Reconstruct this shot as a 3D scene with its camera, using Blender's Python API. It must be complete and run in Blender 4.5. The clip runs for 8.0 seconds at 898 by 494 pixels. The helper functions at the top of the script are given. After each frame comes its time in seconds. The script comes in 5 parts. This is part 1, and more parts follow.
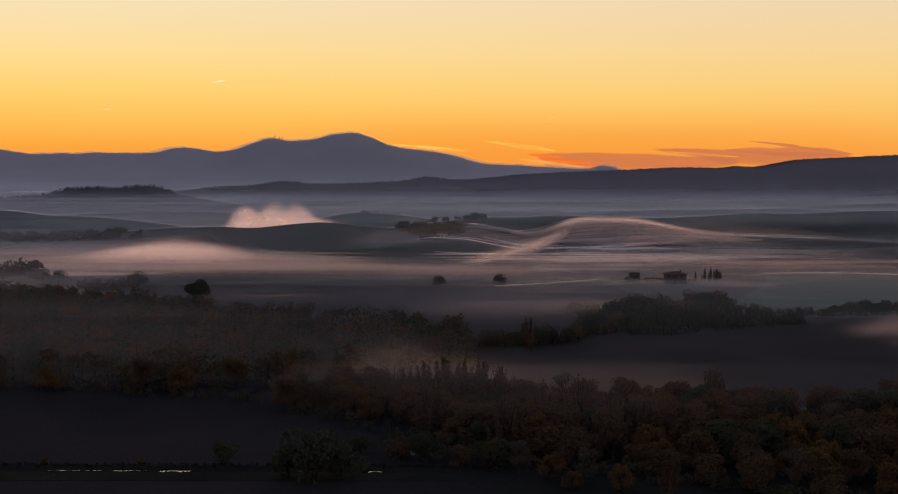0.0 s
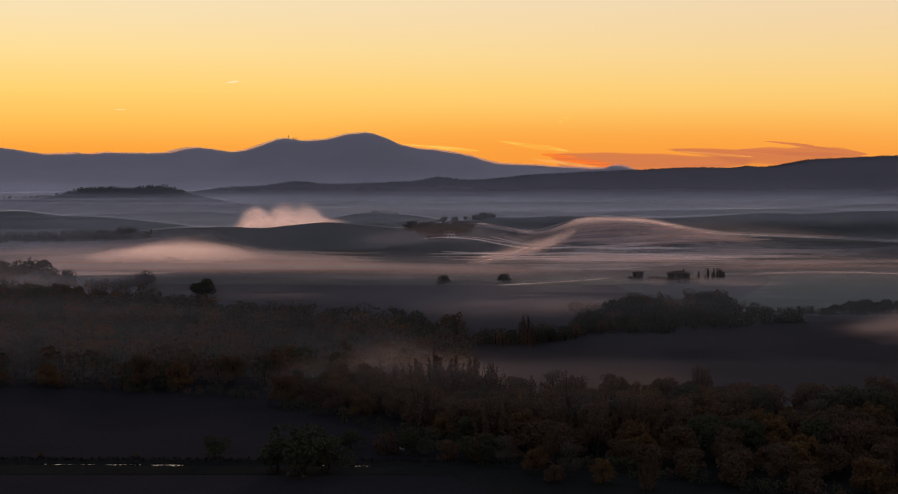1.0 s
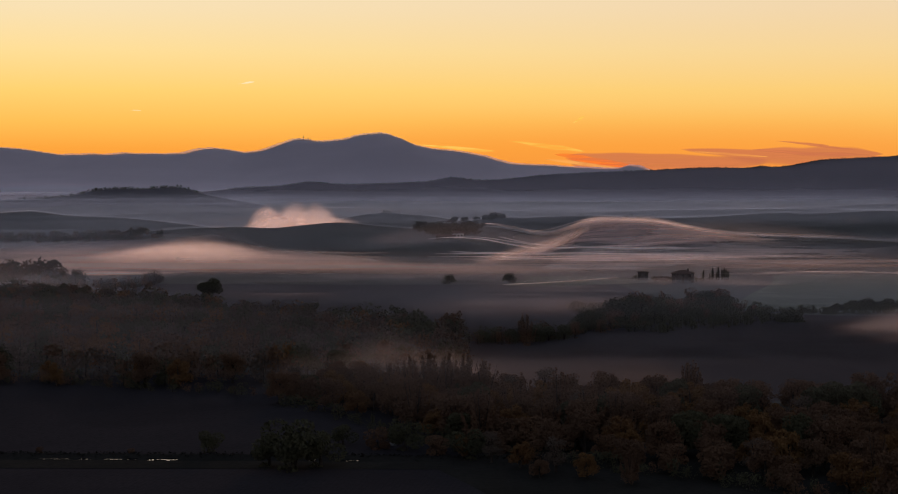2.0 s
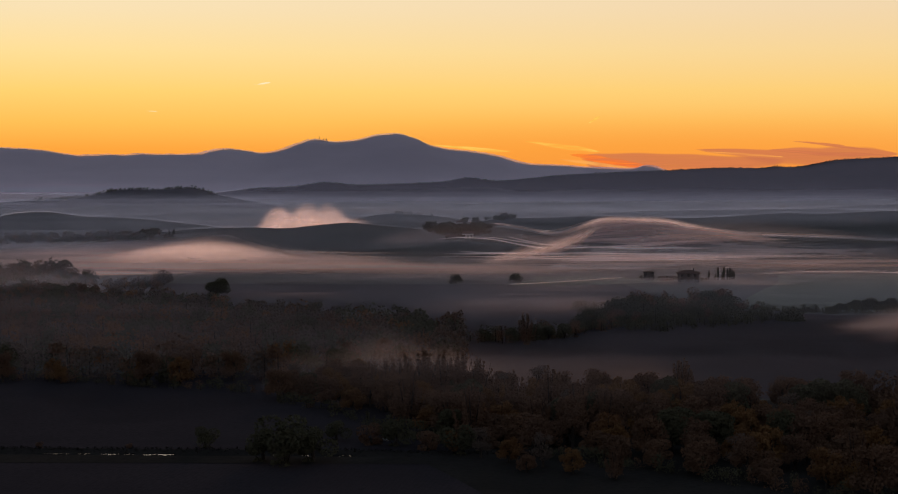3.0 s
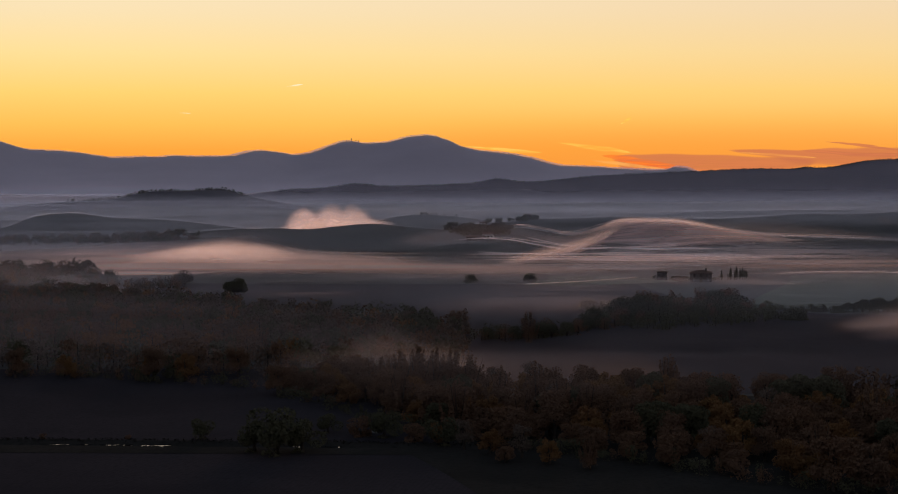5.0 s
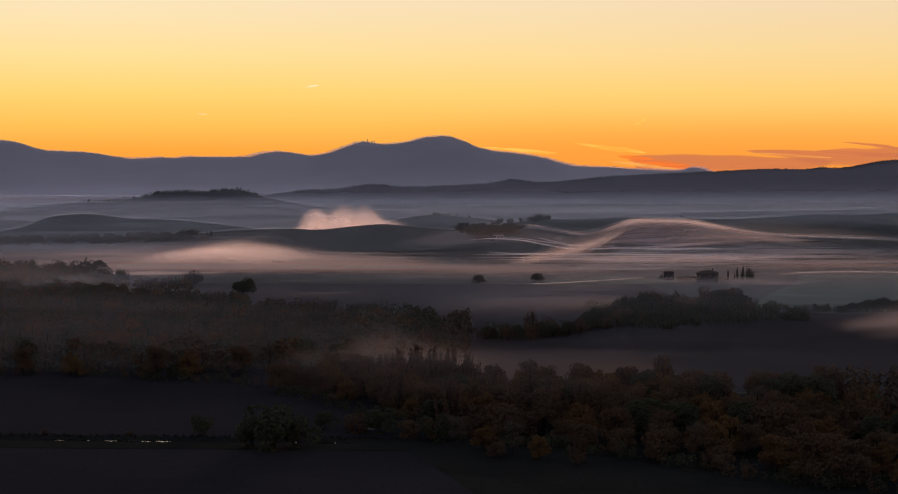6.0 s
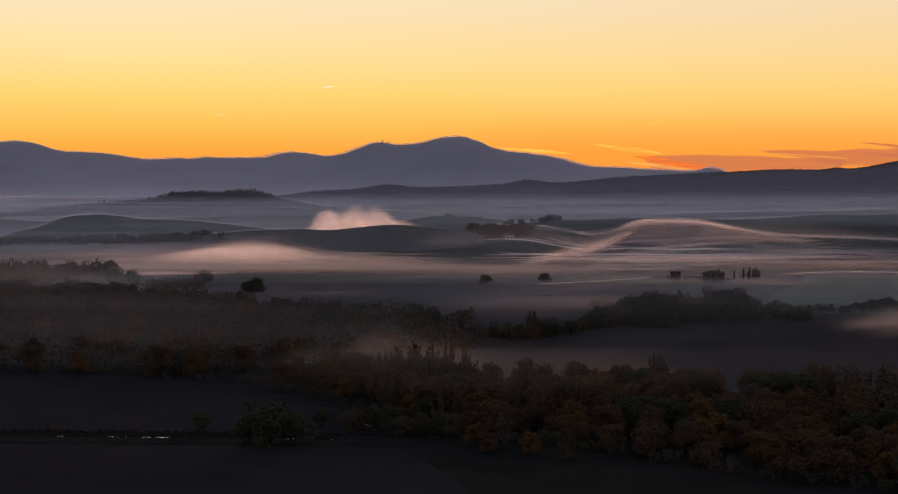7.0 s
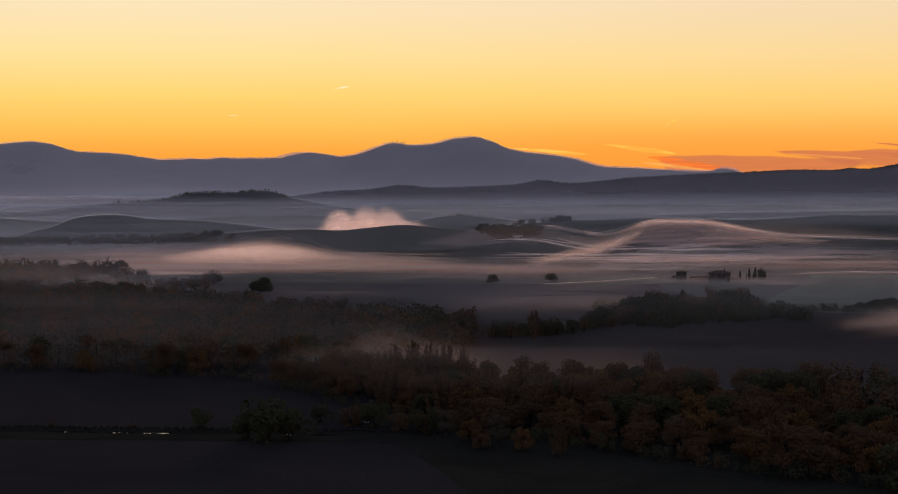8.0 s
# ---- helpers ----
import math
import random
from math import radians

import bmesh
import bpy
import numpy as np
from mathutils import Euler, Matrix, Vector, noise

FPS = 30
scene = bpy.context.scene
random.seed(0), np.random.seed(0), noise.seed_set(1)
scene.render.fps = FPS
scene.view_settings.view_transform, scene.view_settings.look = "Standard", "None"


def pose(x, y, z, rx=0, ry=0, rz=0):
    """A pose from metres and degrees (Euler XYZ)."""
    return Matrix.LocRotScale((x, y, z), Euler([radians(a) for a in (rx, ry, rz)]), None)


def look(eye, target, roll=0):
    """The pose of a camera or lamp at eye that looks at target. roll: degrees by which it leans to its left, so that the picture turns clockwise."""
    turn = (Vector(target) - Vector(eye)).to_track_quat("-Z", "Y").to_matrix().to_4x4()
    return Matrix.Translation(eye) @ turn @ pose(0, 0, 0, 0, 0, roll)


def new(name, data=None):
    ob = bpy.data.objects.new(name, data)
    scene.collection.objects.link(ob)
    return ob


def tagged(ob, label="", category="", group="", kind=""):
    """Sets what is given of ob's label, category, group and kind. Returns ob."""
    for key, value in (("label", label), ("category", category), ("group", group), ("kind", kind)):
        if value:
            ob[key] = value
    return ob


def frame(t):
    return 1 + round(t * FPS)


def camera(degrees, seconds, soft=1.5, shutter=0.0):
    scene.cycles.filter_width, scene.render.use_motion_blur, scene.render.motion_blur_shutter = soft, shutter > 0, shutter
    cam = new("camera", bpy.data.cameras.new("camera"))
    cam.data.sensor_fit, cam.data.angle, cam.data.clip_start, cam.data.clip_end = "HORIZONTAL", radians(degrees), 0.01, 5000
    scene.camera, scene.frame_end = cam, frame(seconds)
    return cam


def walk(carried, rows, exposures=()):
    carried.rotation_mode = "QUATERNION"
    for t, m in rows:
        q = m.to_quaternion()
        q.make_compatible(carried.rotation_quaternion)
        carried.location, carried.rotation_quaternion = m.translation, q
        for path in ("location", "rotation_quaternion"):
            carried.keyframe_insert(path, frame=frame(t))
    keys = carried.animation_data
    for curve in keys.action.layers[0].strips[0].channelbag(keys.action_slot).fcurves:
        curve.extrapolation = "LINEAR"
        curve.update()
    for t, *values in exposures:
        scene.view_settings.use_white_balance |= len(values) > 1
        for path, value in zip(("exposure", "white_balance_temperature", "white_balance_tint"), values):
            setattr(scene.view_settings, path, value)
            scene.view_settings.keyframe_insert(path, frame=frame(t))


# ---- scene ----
# ---------------------------------------------------------------- camera
cam = camera(31.3, 8.0, soft=1.1)
# seconds, x, y, z, pitch, yaw, roll: a drone that backs away to its right and turns slowly to its left
ROWS = [
    (0.0, 0.00, 0.00, 51.40, -2.636, 0.000, 0.000),
    (0.5, 2.50, -2.88, 51.42, -2.635, 0.266, -0.024),
    (1.0, 5.01, -5.74, 51.45, -2.633, 0.543, -0.047),
    (1.5, 7.53, -8.60, 51.47, -2.629, 0.830, -0.071),
    (2.0, 10.04, -11.44, 51.51, -2.623, 1.125, -0.094),
    (2.5, 12.55, -14.28, 51.54, -2.616, 1.427, -0.117),
    (3.0, 15.05, -17.11, 51.58, -2.607, 1.734, -0.140),
    (3.5, 17.55, -19.92, 51.62, -2.597, 2.044, -0.161),
    (4.0, 20.04, -22.72, 51.66, -2.587, 2.357, -0.182),
    (4.5, 22.51, -25.52, 51.70, -2.576, 2.670, -0.201),
    (5.0, 24.97, -28.30, 51.75, -2.565, 2.982, -0.220),
    (5.5, 27.40, -31.06, 51.79, -2.554, 3.293, -0.236),
    (6.0, 29.82, -33.82, 51.84, -2.543, 3.599, -0.251),
    (6.5, 32.21, -36.56, 51.88, -2.532, 3.901, -0.264),
    (7.0, 34.58, -39.30, 51.92, -2.522, 4.195, -0.276),
    (7.5, 36.91, -42.01, 51.97, -2.513, 4.482, -0.284),
    (8.0, 39.21, -44.72, 52.01, -2.505, 4.758, -0.291),
]
walk(cam, [(t, pose(x, y, z, 90 + pitch, 0, yaw) @ pose(0, 0, 0, 0, 0, roll)) for t, x, y, z, pitch, yaw, roll in ROWS], ((0.0, -0.01), (8.0, 0.05)))

# ---------------------------------------------------------------- sky and light
SUN_AZIMUTH = 5.5      # degrees to the right of the y axis, where the sun is about to rise
world = bpy.data.worlds.new("dawn_sky")
scene.world = world
world.use_nodes = True


class Tree:
    """Short ways to make and join shader nodes."""

    def __init__(self, tree):
        self.tree = tree
        self.tree.nodes.clear()

    def node(self, kind):
        return self.tree.nodes.new(kind)

    def join(self, a, b):
        self.tree.links.new(a, b)

    def put(self, socket, value):
        if isinstance(value, bpy.types.NodeSocket):
            self.join(value, socket)
        elif isinstance(value, (tuple, list)) and len(value) == 3 and socket.type == "RGBA":
            socket.default_value = (*value, 1)
        else:
            socket.default_value = value

    def math(self, op, a, b=0.0, clamp=False):
        n = self.node("ShaderNodeMath")
        n.operation, n.use_clamp = op, clamp
        self.put(n.inputs[0], a), self.put(n.inputs[1], b)
        return n.outputs[0]

    def ramp(self, value, low, high, a=0.0, b=1.0, smooth=True):
        n = self.node("ShaderNodeMapRange")
        n.interpolation_type = "SMOOTHSTEP" if smooth else "LINEAR"
        for k, v in enumerate((value, low, high, a, b)):
            self.put(n.inputs[k], v)
        return n.outputs[0]

    def colours(self, value, stops):
        n = self.node("ShaderNodeValToRGB")
        e = n.color_ramp.elements
        while len(e) < len(stops):
            e.new(0.5)
        for k, (at, c) in enumerate(stops):
            e[k].position, e[k].color = at, (*c, 1)
        self.put(n.inputs[0], value)
        return n.outputs[0]

    def mix(self, f, a, b):
        n = self.node("ShaderNodeMix")
        n.data_type = "RGBA"
        self.put(n.inputs[0], f), self.put(n.inputs[6], a), self.put(n.inputs[7], b)
        return n.outputs[2]

    def place(self, scale=(1, 1, 1), turn=0.0, shift=(0, 0, 0), source="position"):
        if source == "position":
            v = self.node("ShaderNodeNewGeometry").outputs["Position"]
        else:
            v = self.node("ShaderNodeTexCoord").outputs[source]
        n = self.node("ShaderNodeMapping")
        n.inputs["Scale"].default_value, n.inputs["Location"].default_value = scale, shift
        n.inputs["Rotation"].default_value = (0, 0, radians(turn))
        self.join(v, n.inputs["Vector"])
        return n.outputs[0]

    def noise(self, where, scale=1.0, detail=4.0, rough=0.55, warp=0.0):
        n = self.node("ShaderNodeTexNoise")
        self.join(where, n.inputs["Vector"])
        for key, v in (("Scale", scale), ("Detail", detail), ("Roughness", rough), ("Distortion", warp)):
            n.inputs[key].default_value = v
        return n.outputs["Fac"]


w = Tree(world.node_tree)
way = w.node("ShaderNodeTexCoord").outputs["Generated"]
split = w.node("ShaderNodeSeparateXYZ")
w.join(way, split.inputs[0])
up = split.outputs["Z"]
# the low glow: orange on the horizon, cream a few degrees up
glow = w.colours(w.ramp(up, 0.0, 0.16, smooth=False), [
    (0.0, (0.92, 0.27, 0.03)), (0.10, (1.0, 0.385, 0.048)), (0.20, (1.02, 0.53, 0.094)), (0.32, (1.03, 0.655, 0.168)),
    (0.47, (1.01, 0.74, 0.315)), (0.62, (0.96, 0.76, 0.45)), (0.80, (0.94, 0.78, 0.565)), (1.0, (0.95, 0.80, 0.62))])
# away from the sun the glow gives way to a dull rose and blue
dot = w.node("ShaderNodeVectorMath")
dot.operation = "DOT_PRODUCT"
w.join(way, dot.inputs[0])
dot.inputs[1].default_value = (math.sin(radians(SUN_AZIMUTH)), math.cos(radians(SUN_AZIMUTH)), 0)
low = w.mix(w.ramp(dot.outputs["Value"], 0.35, 0.94), (0.15, 0.17, 0.26), glow)
# a little paler and cooler high over the sunrise, yellower to the north of it
low = w.mix(w.math("MULTIPLY", w.ramp(split.outputs["X"], -0.35, 0.35, 0.0, 0.30), w.ramp(up, 0.02, 0.09, 0.3, 1.0)), low, (0.72, 0.46, 0.32))
# deepest orange low over the place where the sun will come up
low = w.mix(w.math("MULTIPLY", w.ramp(dot.outputs["Value"], 0.972, 1.0, 0.0, 0.55), w.ramp(up, 0.045, 0.012)), low, (0.98, 0.34, 0.04))
sky = w.node("ShaderNodeTexSky")
sky.sky_type, sky.sun_disc, sky.sun_elevation, sky.sun_rotation = "NISHITA", False, radians(-1.0), radians(SUN_AZIMUTH)
high = w.node("ShaderNodeVectorMath")
high.operation = "MULTIPLY"
w.join(sky.outputs[0], high.inputs[0])
high.inputs[1].default_value = (1.12, 1.08, 1.18)
whole = w.mix(w.ramp(up, 0.20, 0.50), low, high.outputs[0])
back = w.node("ShaderNodeBackground")
w.join(whole, back.inputs["Color"])
back.inputs["Strength"].default_value = 1.0
w.join(back.outputs[0], w.node("ShaderNodeOutputWorld").inputs[0])

# the first light over the ridge: weak, wide and rosy
dawn = new("sun", bpy.data.lights.new("sun", "SUN"))
dawn.data.energy, dawn.data.angle, dawn.data.color = 1.25, radians(14), (1.0, 0.62, 0.45)
dawn.matrix_world = look((math.sin(radians(SUN_AZIMUTH)) * 100, math.cos(radians(SUN_AZIMUTH)) * 100, 15), (0, 0, 0))
scene.view_settings.exposure = 0.0
scene.cycles.transparent_max_bounces = 40


# ---------------------------------------------------------------- materials
def material(name):
    m = bpy.data.materials.new(name)
    m.use_nodes = True
    return m, Tree(m.node_tree)


def surface(t, colour, rough=0.9, bump=None, strength=0.4, far=0.2):
    """The usual end of a material: colour, roughness, relief."""
    b = t.node("ShaderNodeBsdfPrincipled")
    t.put(b.inputs["Base Color"], colour)
    t.put(b.inputs["Roughness"], rough)
    b.inputs["Specular IOR Level"].default_value = 0.0
    if bump is not None:
        n = t.node("ShaderNodeBump")
        n.inputs["Strength"].default_value, n.inputs["Distance"].default_value = strength, far
        t.join(bump, n.inputs["Height"])
        t.join(n.outputs[0], b.inputs["Normal"])
    t.join(b.outputs[0], t.node("ShaderNodeOutputMaterial").inputs[0])
    return b


def earth(name, a, b, c, patch=0.012, furrow=0.0, turn=0.0, lines=0.2, streak=None):
    """Soil or grass: two tones in broad patches, a third in fine grain, and perhaps furrows."""
    m, t = material(name)
    p = t.place()
    broad, fine = t.noise(p, patch, 5, 0.6, 0.6), t.noise(p, 0.9, 6, 0.65)
    colour = t.mix(t.ramp(broad, 0.35, 0.65), a, b)
    colour = t.mix(t.ramp(fine, 0.42, 0.72, 0.0, 0.6), colour, c)
    bump = fine
    if furrow:
        wave = t.node("ShaderNodeTexWave")
        t.join(t.place(turn=turn), wave.inputs["Vector"])
        for key, v in (("Scale", furrow), ("Distortion", 3.0), ("Detail", 3.0), ("Detail Scale", 0.25)):
            wave.inputs[key].default_value = v
        colour = t.mix(t.math("MULTIPLY", t.ramp(wave.outputs["Fac"], 0.45, 1.0), lines), colour, c)
    if streak:
        flow = t.noise(t.place(streak[:2] + (0.02,), streak[2]), 1.0, 4, 0.6, 0.8)
        thin = t.math("SUBTRACT", 1.0, t.math("ABSOLUTE", t.math("MULTIPLY", t.math("SUBTRACT", flow, 0.5), 9.0)), clamp=True)
        colour = t.mix(t.math("MULTIPLY", thin, lines), colour, c)
    surface(t, colour, 0.95, bump)
    return m


def foliage(name, a, b, c):
    """Leaves: each leaf and each tree has a tone of its own."""
    m, t = material(name)
    island = t.node("ShaderNodeNewGeometry").outputs["Random Per Island"]
    own = t.node("ShaderNodeObjectInfo").outputs["Random"]
    colour = t.mix(own, a, b)
    colour = t.mix(t.math("MULTIPLY", island, 0.25), colour, c)
    wide = t.noise(t.place(), 0.035, 3, 0.6)
    colour = t.mix(t.ramp(wide, 0.45, 0.7, 0.0, 0.6), colour, b)
    bsdf = surface(t, colour, 0.8)
    # a clump is many leaves that lie every way: shade it between its own facet and the open sky
    lean = t.node("ShaderNodeVectorMath")
    lean.operation = "ADD"
    t.join(t.node("ShaderNodeNewGeometry").outputs["Normal"], lean.inputs[0])
    lean.inputs[1].default_value = (0.0, 0.0, 1.1)
    t.join(lean.outputs[0], bsdf.inputs["Normal"])
    return m


def mist_material(name, tint, density, scale, turn=0.0, sharp=(0.30, 0.70), least=0.25, lean=(0.10, 0.90, 0.42)):
    """Mist: lets light through where it is thin, scatters it where it is thick. 'edge' runs from 0 at its rim to 1.
    Its droplets scatter the low light of the dawn whichever way a layer lies, so it is shaded along 'lean'."""
    m, t = material(name)
    mark = t.node("ShaderNodeAttribute")
    mark.attribute_name = "edge"
    edge = mark.outputs["Fac"]
    p = t.place(scale, turn)
    wisps = t.ramp(t.noise(p, 1.0, 5, 0.55, 0.4), *sharp, least, 1.0)
    thick = t.math("MINIMUM", t.math("MULTIPLY", t.math("MULTIPLY", edge, density), wisps), 0.92)
    # light that falls on a layer from above and light that comes through from below
    d = t.node("ShaderNodeAddShader")
    for k, (kind, side) in enumerate((("ShaderNodeBsdfDiffuse", 1), ("ShaderNodeBsdfTranslucent", -1))):
        half, aim, way = t.node(kind), t.node("ShaderNodeCombineXYZ"), Vector(lean).normalized() * side
        t.put(half.inputs["Color"], tint)
        for axis in range(3):
            aim.inputs[axis].default_value = way[axis]
        t.join(aim.outputs[0], half.inputs["Normal"]), t.join(half.outputs[0], d.inputs[k])
    clear, out = t.node("ShaderNodeBsdfTransparent"), t.node("ShaderNodeMixShader")
    t.join(thick, out.inputs[0]), t.join(clear.outputs[0], out.inputs[1]), t.join(d.outputs[0], out.inputs[2])
    t.join(out.outputs[0], t.node("ShaderNodeOutputMaterial").inputs[0])
    return m


def plain(name, a, b, scale=1.0, rough=0.85, bump=0.3):
    m, t = material(name)
    n = t.noise(t.place(source="Object"), scale, 6, 0.6)
    surface(t, t.mix(t.ramp(n, 0.3, 0.7), a, b), rough, n, bump, 0.05)
    return m


GROUND = earth("valley_grass", (0.065, 0.068, 0.062), (0.100, 0.097, 0.090), (0.049, 0.047, 0.043), patch=0.006)
SOIL = earth("ploughed_soil", (0.030, 0.027, 0.029), (0.038, 0.034, 0.036), (0.022, 0.020, 0.021), patch=0.02, furrow=0.35, turn=8)
FALLOW = earth("fallow_field", (0.041, 0.038, 0.041), (0.057, 0.052, 0.055), (0.032, 0.030, 0.031), patch=0.012, furrow=0.2, turn=60)
FROST = earth("dewy_meadow", (0.100, 0.112, 0.088), (0.150, 0.160, 0.130), (0.066, 0.075, 0.060), patch=0.015, lines=0.5, streak=(0.006, 0.04, 6))
STRIPED = earth("striped_stubble", (0.060, 0.061, 0.056), (0.086, 0.084, 0.079), (0.30, 0.28, 0.265), patch=0.012, lines=0.9, streak=(0.004, 0.03, -12))
BANK = earth("rough_grass", (0.023, 0.022, 0.019), (0.030, 0.028, 0.024), (0.016, 0.015, 0.013), patch=0.05)
PASTURE = earth("dark_pasture", (0.040, 0.044, 0.042), (0.055, 0.058, 0.055), (0.030, 0.033, 0.031), patch=0.02, furrow=0.1, turn=20)
WOODED = earth("wooded_slope", (0.030, 0.030, 0.036), (0.045, 0.043, 0.050), (0.020, 0.020, 0.025), patch=0.01)
LEAF_GREEN = foliage("dark_green_leaves", (0.064, 0.062, 0.036), (0.075, 0.070, 0.039), (0.050, 0.048, 0.030))
LEAF_BROWN = foliage("brown_autumn_leaves", (0.108, 0.066, 0.042), (0.130, 0.074, 0.042), (0.080, 0.052, 0.036))
LEAF_RUST = foliage("rusty_autumn_leaves", (0.138, 0.071, 0.032), (0.161, 0.087, 0.034), (0.092, 0.055, 0.029))
LEAF_GREY = foliage("grey_bare_twigs", (0.097, 0.073, 0.055), (0.110, 0.083, 0.062), (0.070, 0.053, 0.041))
BARK = plain("bark", (0.035, 0.028, 0.022), (0.06, 0.05, 0.04), 3.0)
PLASTER = plain("weathered_plaster", (0.48, 0.44, 0.40), (0.60, 0.56, 0.51), 0.7)
STONE = plain("field_stone", (0.06, 0.052, 0.048), (0.09, 0.08, 0.072), 1.5)
TILES = plain("clay_roof_tiles", (0.075, 0.05, 0.04), (0.10, 0.068, 0.052), 2.0)
TIMBER = plain("dark_timber", (0.04, 0.03, 0.022), (0.07, 0.05, 0.035), 4.0)
STEEL = plain("galvanised_steel", (0.18, 0.18, 0.18), (0.25, 0.25, 0.25), 2.0, 0.5)
PALE = plain("pale_sheeting", (0.55, 0.55, 0.54), (0.7, 0.7, 0.68), 2.0, 0.6)

BOULDER = plain("pale_boulder", (0.26, 0.26, 0.24), (0.36, 0.35, 0.32), 2.0)

GLASS, gt = material("dark_window_glass")
surface(gt, (0.01, 0.011, 0.013), 0.08).inputs["Specular IOR Level"].default_value = 0.5
WATER, gt = material("still_water")
surface(gt, (0.008, 0.009, 0.010), 0.02).inputs["Specular IOR Level"].default_value = 0.8


MOUNTAIN = WOODED


# ---------------------------------------------------------------- meshes
def mesh_of(name, verts, faces, mats, smooth=False, index=None):
    """A mesh from arrays; all faces have the same number of corners."""
    verts, faces = np.asarray(verts, np.float32), np.asarray(faces, np.int32)
    me = bpy.data.meshes.new(name)
    k = faces.shape[1]
    me.vertices.add(len(verts)), me.loops.add(faces.size), me.polygons.add(len(faces))
    me.vertices.foreach_set("co", verts.ravel())
    me.loops.foreach_set("vertex_index", faces.ravel())
    me.polygons.foreach_set("loop_start", np.arange(0, faces.size, k, dtype=np.int32))
    me.polygons.foreach_set("use_smooth", np.full(len(faces), smooth))
    if index is not None:
        me.polygons.foreach_set("material_index", np.asarray(index, np.int32))
    for m in mats:
        me.materials.append(m)
    me.update(calc_edges=True)
    me.validate()
    return me


def part(name, bm, mat, parent=None, label=""):
    me = bpy.data.meshes.new(name)
    bmesh.ops.recalc_face_normals(bm, faces=bm.faces)
    bm.to_mesh(me)
    bm.free()
    me.materials.append(mat)
    ob = new(name, me)
    ob.parent = parent
    return tagged(ob, label=label)


def box(bm, x0, x1, y0, y1, z0, z1, bevel=0.0):
    made = bmesh.ops.create_cube(bm, size=1, matrix=Matrix.Translation(((x0 + x1) / 2, (y0 + y1) / 2, (z0 + z1) / 2)) @ Matrix.Diagonal((x1 - x0, y1 - y0, z1 - z0, 1)))
    if bevel:
        edges = {e for v in made["verts"] for e in v.link_edges}
        bmesh.ops.bevel(bm, geom=list(edges), offset=bevel, segments=1, affect="EDGES")
    return bm


def grid_faces(rows, cols, wrap=False):
    i, j = np.meshgrid(np.arange(rows - 1), np.arange(cols if wrap else cols - 1), indexing="ij")
    k = (j + 1) % cols
    return np.stack([i * cols + j, i * cols + k, (i + 1) * cols + k, (i + 1) * cols + j], -1).reshape(-1, 4)


# ---------------------------------------------------------------- the lie of the land
# hills of the valley: x, y, half-width along x, half-width along y, turn in degrees, height
HILLS = [
    (175, 1674, 60, 50, 0, 5.7),
    (-330, 1750, 190, 70, 0, 9.0), (-640, 1600, 180, 90, 0, 12.0), (330, 1900, 260, 80, 0, 9.0),
    (-150, 2050, 220, 80, 0, 8.0), (620, 2100, 260, 90, 0, 12.0), (150, 2420, 330, 90, 0, 8.0),
    (170, 650, 90, 70, 0, -6.0), (210, 800, 90, 30, 0, 0.7),
]
# crests of the long rises: x along them and height
FARM_HILL = [(-520, 3), (-365, 6.9), (-299, 8.0), (-258, 9.2), (-218, 11.5), (-189, 13.7), (-157, 14.6), (-131, 14.0), (-114, 15.6), (-86, 17.9), (-64, 16.0), (-32, 13.2), (0, 13.2),
             (18, 13.8), (34, 11.3), (50, 8.7), (60, 9.6), (70, 12.6), (82, 16.0), (106, 17.4), (124, 16.8), (150, 13.4), (190, 8.8), (260, 6.0), (330, 3)]
FARM_SPUR = [(-70, 0), (-50, 1.2), (-30, 3.6), (-8, 5.6), (10, 4.6), (28, 1.8), (46, 0)]
DARK_SWELL = [(95, 0), (125, 2.2), (160, 3.6), (190, 3.6), (215, 4.2), (240, 4.8), (270, 5.2), (330, 5), (420, 2)]
UPPER_CREST = [(-80, 1), (-50, 6.4), (-22, 10.6), (2, 12.9), (25, 15.0), (53, 15.4), (89, 16.6), (112, 16.3), (138, 15.0), (166, 15.3), (189, 15.9), (213, 17.2), (249, 19.5), (280, 18.8),
               (301, 19.4), (337, 20.7), (375, 21.1), (520, 24)]
COPSE_RISE = [(-150, 0), (-132, 5), (-113, 10.2), (-97, 13.2), (-81, 14.4), (-60, 13.6), (-33, 11.0), (-11, 7), (12, 0)]
BARE_HILL = [(-440, 0), (-405, 9.5), (-386, 13.5), (-369, 20.4), (-352, 22.6), (-334, 22.8), (-319, 20.8), (-305, 19.3), (-282, 18.2), (-259, 16.5), (-226, 13), (-198, 9), (-160, 0)]
HEADLAND = [(-800, 4), (-660, 15), (-600, 16.5), (-560, 21), (-535, 26.5), (-512, 28.6), (-465, 28), (-440, 29.4), (-418, 29.4), (-404, 27.5), (-388, 22), (-365, 17), (-300, 6), (-240, 0)]
